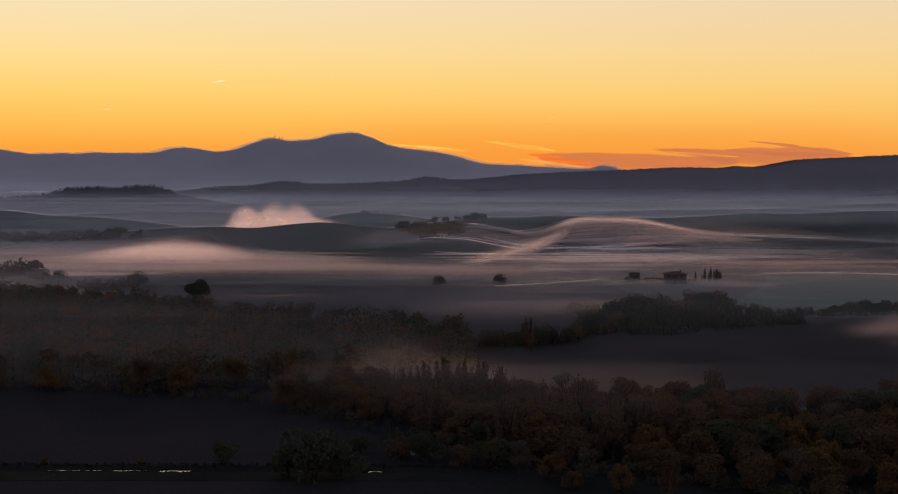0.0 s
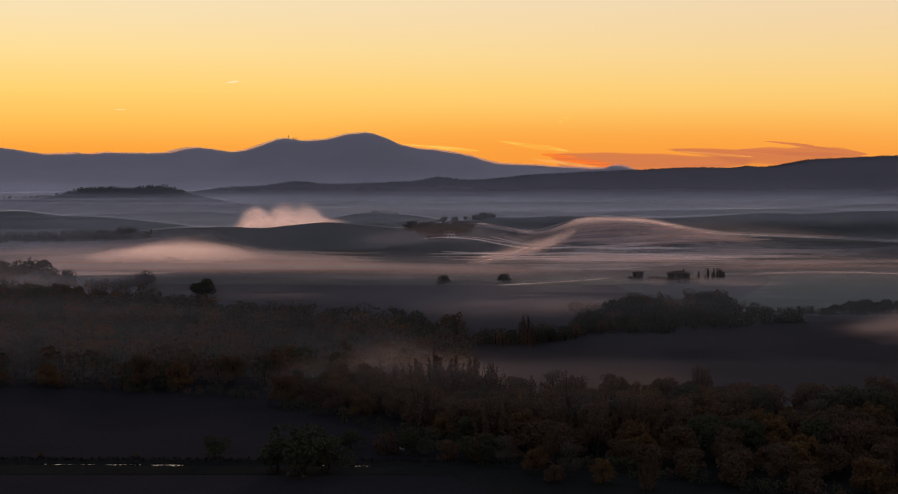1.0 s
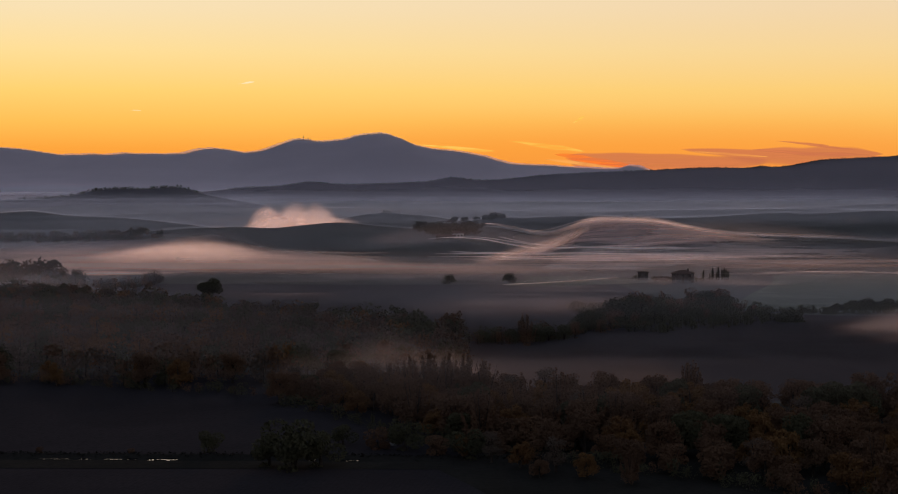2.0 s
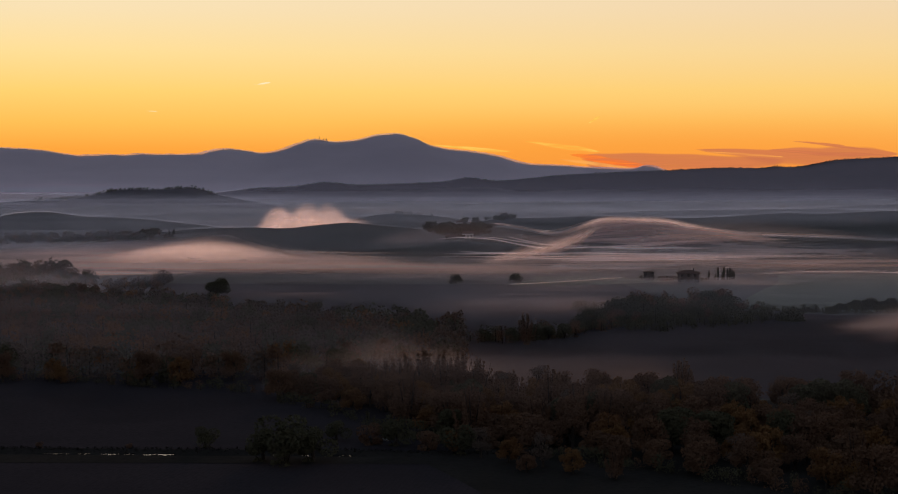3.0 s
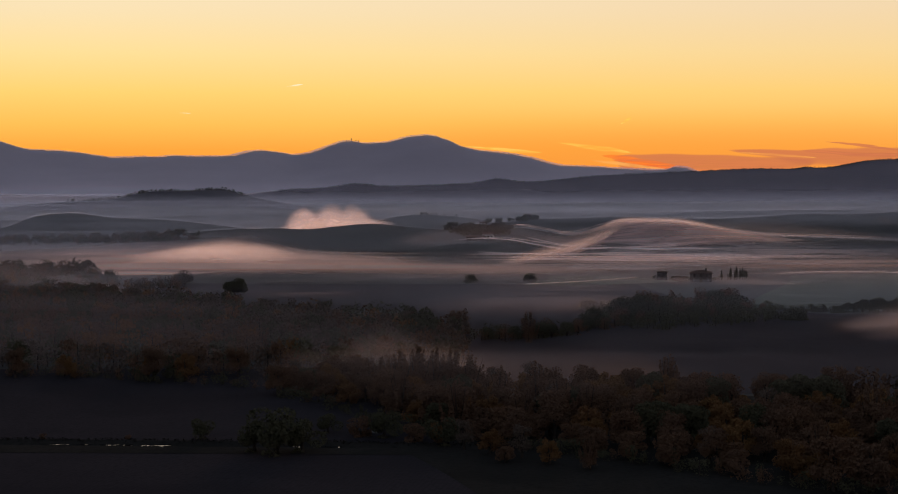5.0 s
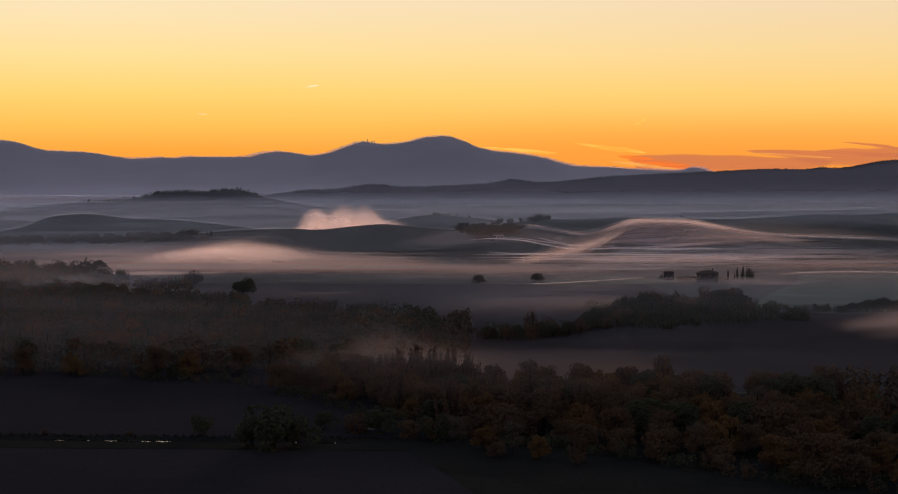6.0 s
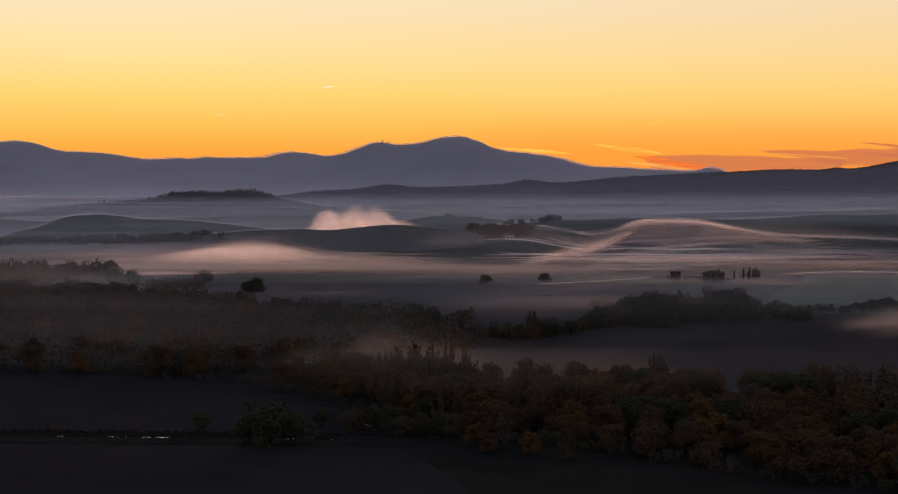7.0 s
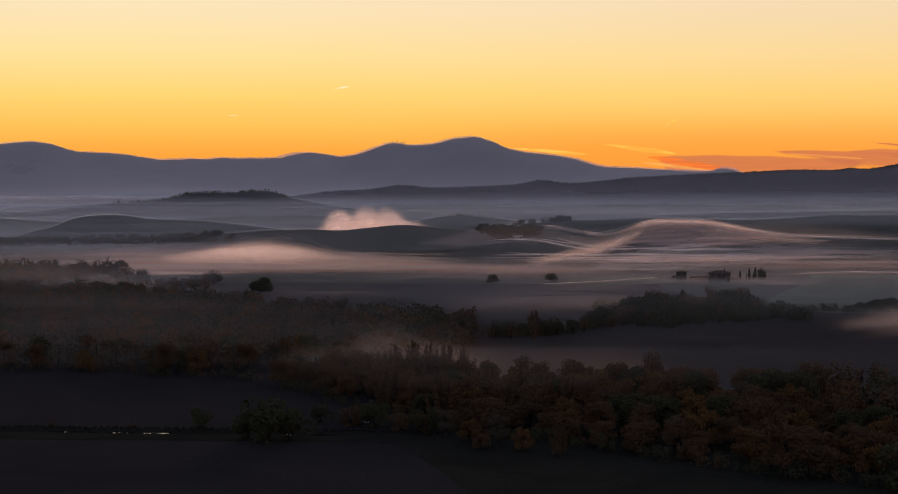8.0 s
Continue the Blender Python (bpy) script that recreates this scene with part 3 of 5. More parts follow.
# pale lines of mist and dew that follow the folds of the fields
for label, way in (
        ("pale mist line across the slope beyond the farm", [(144, 1008, 4), (170, 1034, 7), (194, 1070, 9), (226, 1110, 8)]),
        ("pale mist line over the striped slope", [(168, 1000, 4), (187, 1006, 6), (208, 1026, 7), (231, 1064, 8), (246, 1066, 5)]),
        ("pale dewy edge of the dark swelling field", [(110, 990, 4), (131, 992, 6), (159, 990, 6), (185, 993, 6), (203, 999, 6), (225, 1008, 4)]),
        ("faint mist line high on the slope", [(175, 1020, 5), (196, 1046, 7), (215, 1075, 7), (240, 1100, 5)]),
        ("pale farm track down the far slope", [(272, 1287, 2), (281, 1270, 3), (288, 1262, 3), (294, 1254, 2)]),
        ("pale mist line beside the far copse", [(290, 1232, 3), (303, 1222, 5), (316, 1196, 5), (335, 1180, 4)]),
        ("pale mist patch on the dark field", [(236, 955, 4), (252, 975, 9), (270, 980, 10), (300, 976, 6)]),
        ("pale line along the spur below the hill farm", [(-53, 994, 2), (-43, 1002, 3), (-28, 1010, 3), (-13, 1008, 3), (-2, 1002, 3), (9, 996, 3), (23, 992, 2)]),
        ("pale line at the foot of the spur", [(-4, 996, 2), (6, 990, 3), (16, 985, 4), (32, 974, 3)]),
        ("pale mist line along the brow of the bare hill", [(-374, 1214, 2), (-366, 1226, 3), (-350, 1230, 3), (-333, 1232, 4), (-318, 1230, 2)]),
        ("pale mist line in a far field", [(-380, 1742, 5), (-366, 1724, 7), (-336, 1700, 8), (-308, 1660, 6)])):
    mist_ribbon("mist_streak", label, way, 0.5, MIST_STRIP, 1)
mist_bank("mist_bank", "rosy mist spread over the face of the brow", 124, 1046, 88, 50, -6, 2.4, 2.4, 1, MIST_FACE, 0.7)
mist_bank("mist_bank", "bright mist lying in the dip behind the hill", 42, 1150, 24, 8, -6, 8.4, 8.4, 1, MIST_THIN, 1.3, 0.0)
mist_ribbon("mist_streak", "thin mist line along the strip before the farm", [(18, 723, 3), (33, 733, 5), (49, 746, 6), (67, 764, 6), (85, 783, 5)], 0.6, MIST_LINE, 1)
mist_bank("mist_bank", "rosy mist over the fields beyond the farm", 330, 870, 100, 45, 0, 4, 6, 2, MIST_THICK, 1.4)
mist_bank("mist_bank", "low mist lying behind the farm", 190, 855, 110, 30, 0, 1.5, 4, 2, MIST_THIN, 1.4)
mist_bank("mist_bank", "wisp of mist drifting past the hedge", 40, 590, 70, 45, 10, 1, 4, 3, MIST_PATCH, 1.6)
mist_bank("mist_bank", "blue-grey mist at the foot of the mountain", -800, 3800, 1900, 640, 0, 3, 5, 2, MIST_FOOT, 0.4, 0.0)
# level fog that fills the far valley and lies thinly on the plain
for z in (1, 3, 5.5, 8.5, 12, 16.5):
    fog_layer("fog_layer", "level grey fog filling the far valley", -1250, 1250, 1120 + 12 * z, 2650, z, MIST_VALLEY, (0.02, 0.3))
for z in (7, 11, 16):
    fog_layer("fog_layer", "level grey fog before the bare hill", -700, -150, 800, 1400, z, MIST_HILL, (0.15, 0.3))
for z in (13, 18, 23):
    fog_layer("fog_layer", "level fog below the wooded headland", -1150, -200, 1700, 2246, z, MIST_HILL, (0.1, 0.12))
for z in (6, 9):
    fog_layer("fog_layer", "thin grey haze round the hedge trees", -45, 260, 425, 650, z, HAZE_PLAIN, (0.15, 0.3))
fog_layer("fog_layer", "rosy-grey mist behind the corner of the wood", -245, -112, 590, 800, 6.5, MIST_HILL, (0.25, 0.35))
for z in (1.5, 3.5, 6):
    fog_layer("fog_layer", "thin rosy fog lying on the plain", -330, 380, 580 + 10 * z, 1020, z, MIST_PLAIN, (0.1, 0.25))
for z in (20, 27):
    fog_layer("fog_layer", "thin blue-grey haze high over the valley", -1000, 1000, 1450 - 27 * z, 2300, z, HAZE_AIR, (0.02, 0.22))
# long thin trails of mist in the hollows of the far fields
trails = np.random.default_rng(41)
for k in range(16):
    y = 1330 + 85 * k * (0.6 + 0.03 * k)
    x = float(trails.uniform(-0.25, 0.25)) * y
    mist_bank("mist_trail", "long thin trail of mist in a far hollow", x, y, float(trails.uniform(90, 240)), float(trails.uniform(14, 34)), float(trails.uniform(-4, 4)), 2, 4, 2, MIST_TRAIL, 1.3, 0.6)
# wisps over the sloping fields
for k in range(14):
    y = float(trails.uniform(870, 1200))
    mist_bank("mist_wisp", "thin rosy wisp of mist over a sloping field", float(trails.uniform(0.05, 0.20)) * y, y, float(trails.uniform(40, 90)), float(trails.uniform(7, 16)), float(trails.uniform(-6, 10)), 2.5, 2.5, 1, MIST_WISP, 1.3)
# faint patches low over the plain
for k in range(9):
    mist_bank("mist_wisp", "faint grey patch of mist low over the plain", float(trails.uniform(-135, 70)), float(trails.uniform(610, 770)), float(trails.uniform(25, 60)), float(trails.uniform(6, 16)), float(trails.uniform(-8, 8)), 1.5, 1.5, 1, MIST_PATCH, 1.3)
# fine streaks that cross one another on the slope
for k in range(22):
    y = float(trails.uniform(890, 1070))
    mist_bank("mist_wisp", "fine pale streak of mist across the slope", float(trails.uniform(0.03, 0.15)) * y, y, float(trails.uniform(30, 70)), float(trails.uniform(3, 7)), float(trails.uniform(-32, 28)), 2.2, 2.2, 1, MIST_DENSE, 1.2)
# mist that hangs over the woods
def wood_margin(x, y):
    """How far a place lies inside the far edge of the big wood."""
    return np.where(x < -158, 800, 640 - 0.9 * (x + 172)) - y


def over_wood(x, y, z):
    return rise(y, 368, 392) * (0.85 + (0.5 + 2.4 * rise(-x, 130, 180)) * rise(y, 580, 700)) * rise(wood_margin(x, y), 15, 110) * rise(0.40 * y + x, 0, 50) * rise(14 - x, 0, 40)


drape = haze_film("wood_haze", "thin grey haze hanging over the wood", np.concatenate([np.arange(342, 420, 4), np.geomspace(420, 800, 60)]), lambda y: 0.40 * y, 120, 0.3, HAZE_WOOD, over_wood)
co = np.empty(len(drape.data.vertices) * 3, np.float32)
drape.data.vertices.foreach_get("co", co)
co[2::3] += (10.0 + (3.0 + 5.0 * rise(-co[0::3], 140, 180)) * rise(co[1::3], 600, 700)) * rise(co[1::3], 360, 410) * rise(wood_margin(co[0::3], co[1::3]), -10, 30)
drape.data.vertices.foreach_set("co", co)
haze_film("wood_haze", "thin brown haze over the near treetops", np.arange(240, 362, 4.0), lambda y: 0.62 * y, 90, 11.5, HAZE_NEARWOOD,
                   lambda x, y, z: rise(y, 245, 335) * rise(342 - y, 2, 14) * rise(x, -35, -5) * (1 - 0.6 * rise(x, 30, 90)))
mist_bank("mist_bank", "thin haze hanging round the hedge trees", 92, 575, 190, 145, 4, 10.5, 11, 1, MIST_HEDGE, 0.8, 0.0)
mist_bank("mist_bank", "thin haze round the hill farm", -4, 1045, 62, 40, 0, 8, 8, 1, MIST_HEDGE, 0.7)


def mist_puff(name, label, cx, cy, wide, high, deep, lumps, mat, foot=0.02, skew=0.0, fade=0.45):
    """A billow of mist: upright slices with lumpy tops, one behind the other, soft at the rim."""
    verts, faces, edge = [], [], []
    cols, rows = 49, 17
    u, v = np.meshgrid(np.linspace(-1, 1, cols), np.linspace(0, 1, rows), indexing="xy")
    slices = 7
    for k in range(slices):
        f = 2 * k / (slices - 1) - 1
        top = sum(h * np.exp(-((u - c) / s) ** 2) for c, s, h in lumps) * math.sqrt(1 - 0.6 * f * f)
        top = top * (1 + 0.06 * np.sin(9 * u + 2 * k) + 0.035 * np.sin(17 * u + 5 * k))
        x = cx + u * wide + 3 * math.sin(2.1 * k)
        y = cy + f * deep + skew * u + 4 * np.sin(2 * u + k)
        z = height(x, y) - 2 + (2 + high * np.clip(top, 0, 2)) * v
        faces.append(grid_faces(rows, cols) + sum(len(q) for q in verts))
        verts.append(np.stack([x, y, z], -1).reshape(-1, 3))
        rim = np.clip((1 - v) / fade, 0, 1) * np.clip(v / foot, 0, 1) * np.clip((1 - np.abs(u)) / 0.35, 0, 1)
        edge.append((rim * rim * (3 - 2 * rim)).ravel())
    me = mesh_of(name, np.concatenate(verts), np.concatenate(faces), [mat], True)
    me.attributes.new("edge", "FLOAT", "POINT").data.foreach_set("value", np.concatenate(edge).astype(np.float32))
    return tagged(new(name, me), label, "mist", kind="stuff")


PUFF = mist_material("billowing_mist", ROSE, 0.19, (0.03, 0.03, 0.05), sharp=(0.28, 0.72), least=0.4)
mist_puff("mist_puff", "billowing rosy puff of mist behind the hill", -139, 1255, 66, 94, 18,
          [(0.05, 0.85, 0.09), (-0.32, 0.17, 0.20), (0.0, 0.15, 0.20), (0.30, 0.16, 0.18), (0.62, 0.26, 0.12), (-0.42, 0.05, 0.03), (-0.24, 0.06, 0.04), (-0.05, 0.05, 0.03), (0.10, 0.06, 0.05), (0.26, 0.05, 0.03), (0.42, 0.06, 0.03)], PUFF, fade=0.22)


MIST_BODY = mist_material("mist_body", ROSE, 0.17, (0.012, 0.03, 0.05), sharp=(0.28, 0.68), least=0.5)
MIST_BROW = mist_material("brow_mist_body", ROSE, 0.34, (0.012, 0.03, 0.06), sharp=(0.28, 0.70), least=0.45)
MIST_TONGUE = mist_material("mist_tongue", ROSE, 0.34, (0.012, 0.02, 0.06), sharp=(0.25, 0.7), least=0.6)
MIST_LIGHT = mist_material("light_mist_body", ROSE, 0.009, (0.03, 0.03, 0.08), sharp=(0.36, 0.66), least=0.2)
MIST_ROSY = mist_material("rosy_field_mist", (0.96, 0.82, 0.81), 0.030, (0.02, 0.02, 0.06), sharp=(0.32, 0.68), least=0.4, lean=(0.05, 0.6, 0.75))
HAZE_HOLLOW = mist_material("hollow_haze", (0.96, 0.83, 0.81), 0.014, (0.015, 0.03, 0.05), sharp=(0.3, 0.7), least=0.4)
HAZE_BROWN = mist_material("brown_haze", (0.96, 0.72, 0.60), 0.006, (0.02, 0.03, 0.05), sharp=(0.3, 0.7), least=0.4)
HAZE_FARM = mist_material("farm_haze", BLUE, 0.013, (0.02, 0.03, 0.05), sharp=(0.3, 0.7), least=0.6, lean=UP)
HAZE_CORNER = mist_material("corner_haze", GREY, 0.012, (0.02, 0.03, 0.05), sharp=(0.3, 0.7), least=0.4, lean=UP)
HAZE_FOOT = mist_material("valley_haze", BLUE, 0.018, (0.004, 0.01, 0.02), sharp=(0.3, 0.7), least=0.6, lean=UP)
mist_puff("mist_bank", "rosy swell of mist piled against the hill", -165, 930, 165, 13, 60,
          [(0.0, 0.20, 0.80), (-0.02, 0.55, 0.26), (0.40, 0.45, 0.12), (-0.26, 0.10, 0.10), (0.18, 0.08, 0.10), (-0.55, 0.2, 0.08)], MIST_BODY, 0.3, -20)
mist_puff("mist_bank", "rosy mist piled on the face of the brow", 122, 1088, 76, 7, 18,
          [(-0.5, 0.25, 0.5), (-0.1, 0.4, 0.55), (0.35, 0.4, 0.5)], MIST_BROW, 0.3, fade=0.95)
mist_puff("mist_streak", "bright tongue of mist climbing the slope", 47, 992, 43, 10, 11, [(0.1, 1.2, 0.9)], MIST_TONGUE, 0.3, 92, 0.85)
mist_puff("mist_bank", "small billow of mist behind the treetops", -13, 368, 40, 16, 9,
          [(-0.5, 0.3, 0.6), (0.0, 0.25, 0.9), (0.45, 0.3, 0.7)], MIST_LIGHT, 0.75)
mist_puff("mist_bank", "rosy billow of mist over the dark field", 174, 505, 60, 15, 26,
          [(-0.45, 0.3, 0.6), (0.0, 0.35, 0.65), (0.4, 0.4, 0.7)], MIST_ROSY, 0.35, fade=0.7)
mist_puff("haze_bank", "faint rosy haze in the hollow behind the brow", 205, 1165, 105, 19, 26, [(-0.3, 0.5, 0.75), (0.3, 0.6, 0.6)], HAZE_HOLLOW, 0.3, fade=0.9)
mist_puff("haze_bank", "thin brown haze behind the near treetops", 26, 366, 46, 15, 9, [(-0.5, 0.4, 0.7), (0.1, 0.5, 0.7), (0.6, 0.3, 0.4)], HAZE_BROWN, 0.5, fade=0.8)
mist_puff("mist_wisp", "small puff of mist on the far slope", 305, 1262, 12, 9, 6, [(0.0, 0.5, 0.7)], HAZE_HOLLOW, 0.3, fade=0.9)
mist_puff("haze_bank", "thin grey haze before the hill farm", -4, 1018, 70, 17, 9, [(0.0, 0.9, 0.95)], HAZE_FARM, 0.1)
mist_puff("mist_bank", "faint rosy mist round the farm buildings", 104, 744, 62, 5.5, 7, [(0.1, 0.7, 0.9)], MIST_LIGHT, 0.15)
mist_puff("haze_bank", "grey haze before the far corner of the wood", -212, 640, 80, 24, 22, [(0.0, 0.9, 0.9)], HAZE_CORNER, 0.3)
mist_puff("haze_bank", "blue haze at the far end of the valley", -1150, 2900, 640, 46, 120, [(-0.25, 0.75, 0.95)], HAZE_FOOT, 0.7)


# ---------------------------------------------------------------- clouds
def cloud_material(name, a, b, density, scale, least=0.25):
    """Thin cloud lit from below by the sun behind the ridge."""
    m, t = material(name)
    edge = t.node("ShaderNodeAttribute")
    edge.attribute_name = "edge"
    n = t.noise(t.place(scale), 1.0, 5, 0.6, 0.5)
    thick = t.math("MULTIPLY", t.math("MULTIPLY", edge.outputs["Fac"], density), t.ramp(n, 0.3, 0.62, least, 1.0), clamp=True)
    e = t.node("ShaderNodeEmission")
    t.put(e.inputs["Color"], t.mix(t.ramp(n, 0.35, 0.7), a, b))
    clear, out = t.node("ShaderNodeBsdfTransparent"), t.node("ShaderNodeMixShader")
    t.join(thick, out.inputs[0]), t.join(clear.outputs[0], out.inputs[1]), t.join(e.outputs[0], out.inputs[2])
    t.join(out.outputs[0], t.node("ShaderNodeOutputMaterial").inputs[0])
    return m


def cloud(name, label, x0, x1, z0, z1, low, high, mat, y=4905, taper=0.6, category="cloud"):
    """A drawn-out cloud: its middle line runs from z0 at x0 to z1 at x1, low and high are its depths below and above."""
    cols, rows = 81, 13
    u, v = np.meshgrid(np.linspace(0, 1, cols), np.linspace(-1, 1, rows), indexing="xy")
    full = np.clip(u / taper, 0, 1) ** 0.8 * np.clip((1 - u) / 0.35, 0, 1) ** 0.6
    x = x0 + (x1 - x0) * u
    wave = 0.12 * np.sin(9 * u + x0) + 0.08 * np.sin(23 * u + x1)
    z = z0 + (z1 - z0) * u + np.where(v < 0, low, high) * (v + wave) * full
    yy = y + 12 * v * np.cos(5 * u)
    me = mesh_of(name, np.stack([x, yy, z], -1).reshape(-1, 3), grid_faces(rows, cols), [mat], True)
    rim = np.clip((1 - np.abs(v)) / 0.45, 0, 1) * np.clip(np.minimum(u, 1 - u) / 0.06, 0, 1)
    me.attributes.new("edge", "FLOAT", "POINT").data.foreach_set("value", (rim * rim * (3 - 2 * rim)).ravel().astype(np.float32))
    return tagged(new(name, me), label, category, kind="structure")


CLOUD_RED = cloud_material("red_dawn_cloud", (0.58, 0.165, 0.075), (0.68, 0.20, 0.075), 0.9, (0.004, 0.01, 0.05), 0.72)
CLOUD_FIRE = cloud_material("fiery_cloud_edge", (0.95, 0.15, 0.025), (1.0, 0.24, 0.03), 0.85, (0.006, 0.01, 0.08))
CLOUD_GOLD = cloud_material("gold_cloud", (1.0, 0.55, 0.07), (1.0, 0.64, 0.14), 0.95, (0.006, 0.01, 0.08))
CLOUD_AMBER = cloud_material("amber_cloud_gap", (1.0, 0.38, 0.08), (1.0, 0.44, 0.10), 0.8, (0.006, 0.01, 0.08))
TRAIL = cloud_material("white_contrail", (1.0, 0.85, 0.55), (1.0, 0.9, 0.65), 0.9, (0.02, 0.02, 0.02))


cloud("cloud", "long flat red cloud over the ridge at sunrise", 262, 900, 106, 92, 60, 13, CLOUD_RED, taper=0.10)
cloud("cloud", "broad red cloud behind the ridge", 610, 1330, 126, 92, 40, 12, CLOUD_RED, y=4900, taper=0.35)
cloud("cloud", "ragged red cloud rising from the ridge", 830, 1240, 122, 108, 14, 22, CLOUD_RED, y=4896, taper=0.5)
cloud("cloud", "thin red wisp above the cloud bank", 905, 1075, 149, 134, 3, 4, CLOUD_RED, y=4893, taper=0.4)
cloud("cloud", "thin red wisp trailing off the cloud bank", 985, 1150, 138, 122, 3, 4, CLOUD_RED, y=4892, taper=0.4)
cloud("cloud", "fiery orange edge of the dawn cloud", 232, 470, 110, 74, 10, 12, CLOUD_FIRE, y=4888, taper=0.25)
cloud("cloud", "fiery streak below the dawn cloud", 262, 500, 98, 62, 6, 6, CLOUD_FIRE, y=4886, taper=0.3)
cloud("cloud", "gold gap of light under the dawn cloud", 200, 440, 96, 66, 7, 6, CLOUD_AMBER, y=4884, taper=0.3)
cloud("cloud", "gold gap of light between two red clouds", 640, 890, 118, 100, 3, 5, CLOUD_AMBER, y=4884, taper=0.5)
cloud("cloud", "thin gold cloud streak", 95, 330, 151, 118, 8, 9, CLOUD_GOLD, y=4890, taper=0.5)
cloud("cloud", "thin gold cloud streak along the mountain flank", -190, 60, 141, 119, 8, 6, CLOUD_GOLD, y=4890)
cloud("cloud", "faint gold wisp high in the sky", 292, 328, 205, 226, 6, 6, CLOUD_GOLD, y=4890)
cloud("contrail", "short bright contrail in the dawn sky", -727, -675, 325, 332, 2.4, 2.4, TRAIL, y=4870, category="contrail")
cloud("contrail", "faint short contrail low in the sky", -1055, -1018, 246, 244, 1.6, 1.6, TRAIL, y=4850, category="contrail")


# ---------------------------------------------------------------- fields, ditch and water
def field(name, label, x0, x1, y0, y1, mat, lift=0.06, skew=0.0, wave=4.0, point=0.0):
    n, m = 46, 60
    v, u = np.meshgrid(np.linspace(0, 1, n), np.linspace(0, 1, m), indexing="ij")
    rag = wave * np.sin(7 * v + x0) * np.where(u < 0.5, 1 - 2 * u, 0) + wave * np.sin(6 * v + x1) * np.where(u > 0.5, 2 * u - 1, 0)
    x = x0 + (x1 - x0 - point * np.abs(2 * v - 1) ** 0.8) * u + skew * v + rag
    y = y0 + (y1 - y0) * v + wave * 0.5 * np.sin(5 * u + y0) * (2 * v - 1)
    z = height(x, y) + lift
    return tagged(new(name, mesh_of(name, np.stack([x, y, z], -1).reshape(-1, 3), grid_faces(n, m), [mat], True)), label, "field", kind="structure")


field("field", "bare dark ploughed field below the wood", -160, 10, 279, 396, SOIL, lift=0.1, skew=-30)
field("field", "bare dark ploughed field beyond the ditch", -170, 75, 120, 268, SOIL, lift=0.03)
field("verge", "rough grass verge along the ditch", -170, 8, 265.5, 286, BANK, lift=0.09, wave=0.5)
field("field", "rough dark grassland beside the ditch", 60, 340, 120, 346, BANK, lift=0.06, skew=-94, wave=3)
field("field", "dark ploughed field behind the wood", -30, 260, 350, 625, FALLOW, wave=8)
field("field", "dark fallow field on the plain", -170, 80, 580, 738, FALLOW, wave=6)
field("field", "pale dewy meadow beside the farm", 116, 290, 650, 795, FROST, skew=42, wave=3)
field("field", "pale dewy strip in front of the farmhouse", 22, 100, 726, 800, FROST, skew=12, wave=3, point=50)
field("field", "dark green field swelling up behind the farm", 172, 360, 905, 1004, PASTURE, skew=-14, wave=3)
field("field", "pale striped field on the misty slope", 40, 166, 858, 1010, STRIPED, skew=35, wave=2, point=80)


def water_strip(name, label, x0, x1, wide):
    n = 40
    u = np.linspace(0, 1, n)
    x = x0 + (x1 - x0) * u
    w2 = wide * (0.55 + 0.3 * np.sin(11 * u + x0) + 0.15 * np.sin(29 * u + x1)) * np.clip(np.minimum(u, 1 - u) / 0.08, 0.05, 1)
    y = ditch_line(x)
    z = np.full(n, -0.06)
    v = np.concatenate([np.stack([x, y - w2, z], -1), np.stack([x, y + w2, z], -1)])
    f = np.stack([np.arange(n - 1), np.arange(1, n), np.arange(n + 1, 2 * n), np.arange(n, 2 * n - 1)], -1)
    return tagged(new(name, mesh_of(name, v, f, [WATER])), label, "water", kind="structure")


for x0, x1, wide in ((-72, -60, 0.7), (-59, -52, 1.2), (-50.5, -44.5, 1.8), (-26.5, -25, 0.9), (-21, -19.5, 1.3), (-16, -11.5, 1.2)):
    water_strip("water", "strip of still water shining in a ditch", x0, x1, wide)


# ---------------------------------------------------------------- trees and bushes
rng = np.random.default_rng(7)


def tube(path, radii, sides=6):
    """A tapered limb along a path."""
    path, radii = np.asarray(path, float), np.asarray(radii, float)
    a = np.linspace(0, 2 * np.pi, sides, endpoint=False)
    ring = np.stack([np.cos(a), np.sin(a), 0 * a], -1)
    v = path[:, None] + ring[None] * radii[:, None, None]
    return v.reshape(-1, 3), grid_faces(len(path), sides, True)


def joined(pieces):
    verts, faces, n = [], [], 0
    for v, f in pieces:
        verts.append(v), faces.append(f + n)
        n += len(v)
    return np.concatenate(verts), np.concatenate(faces)


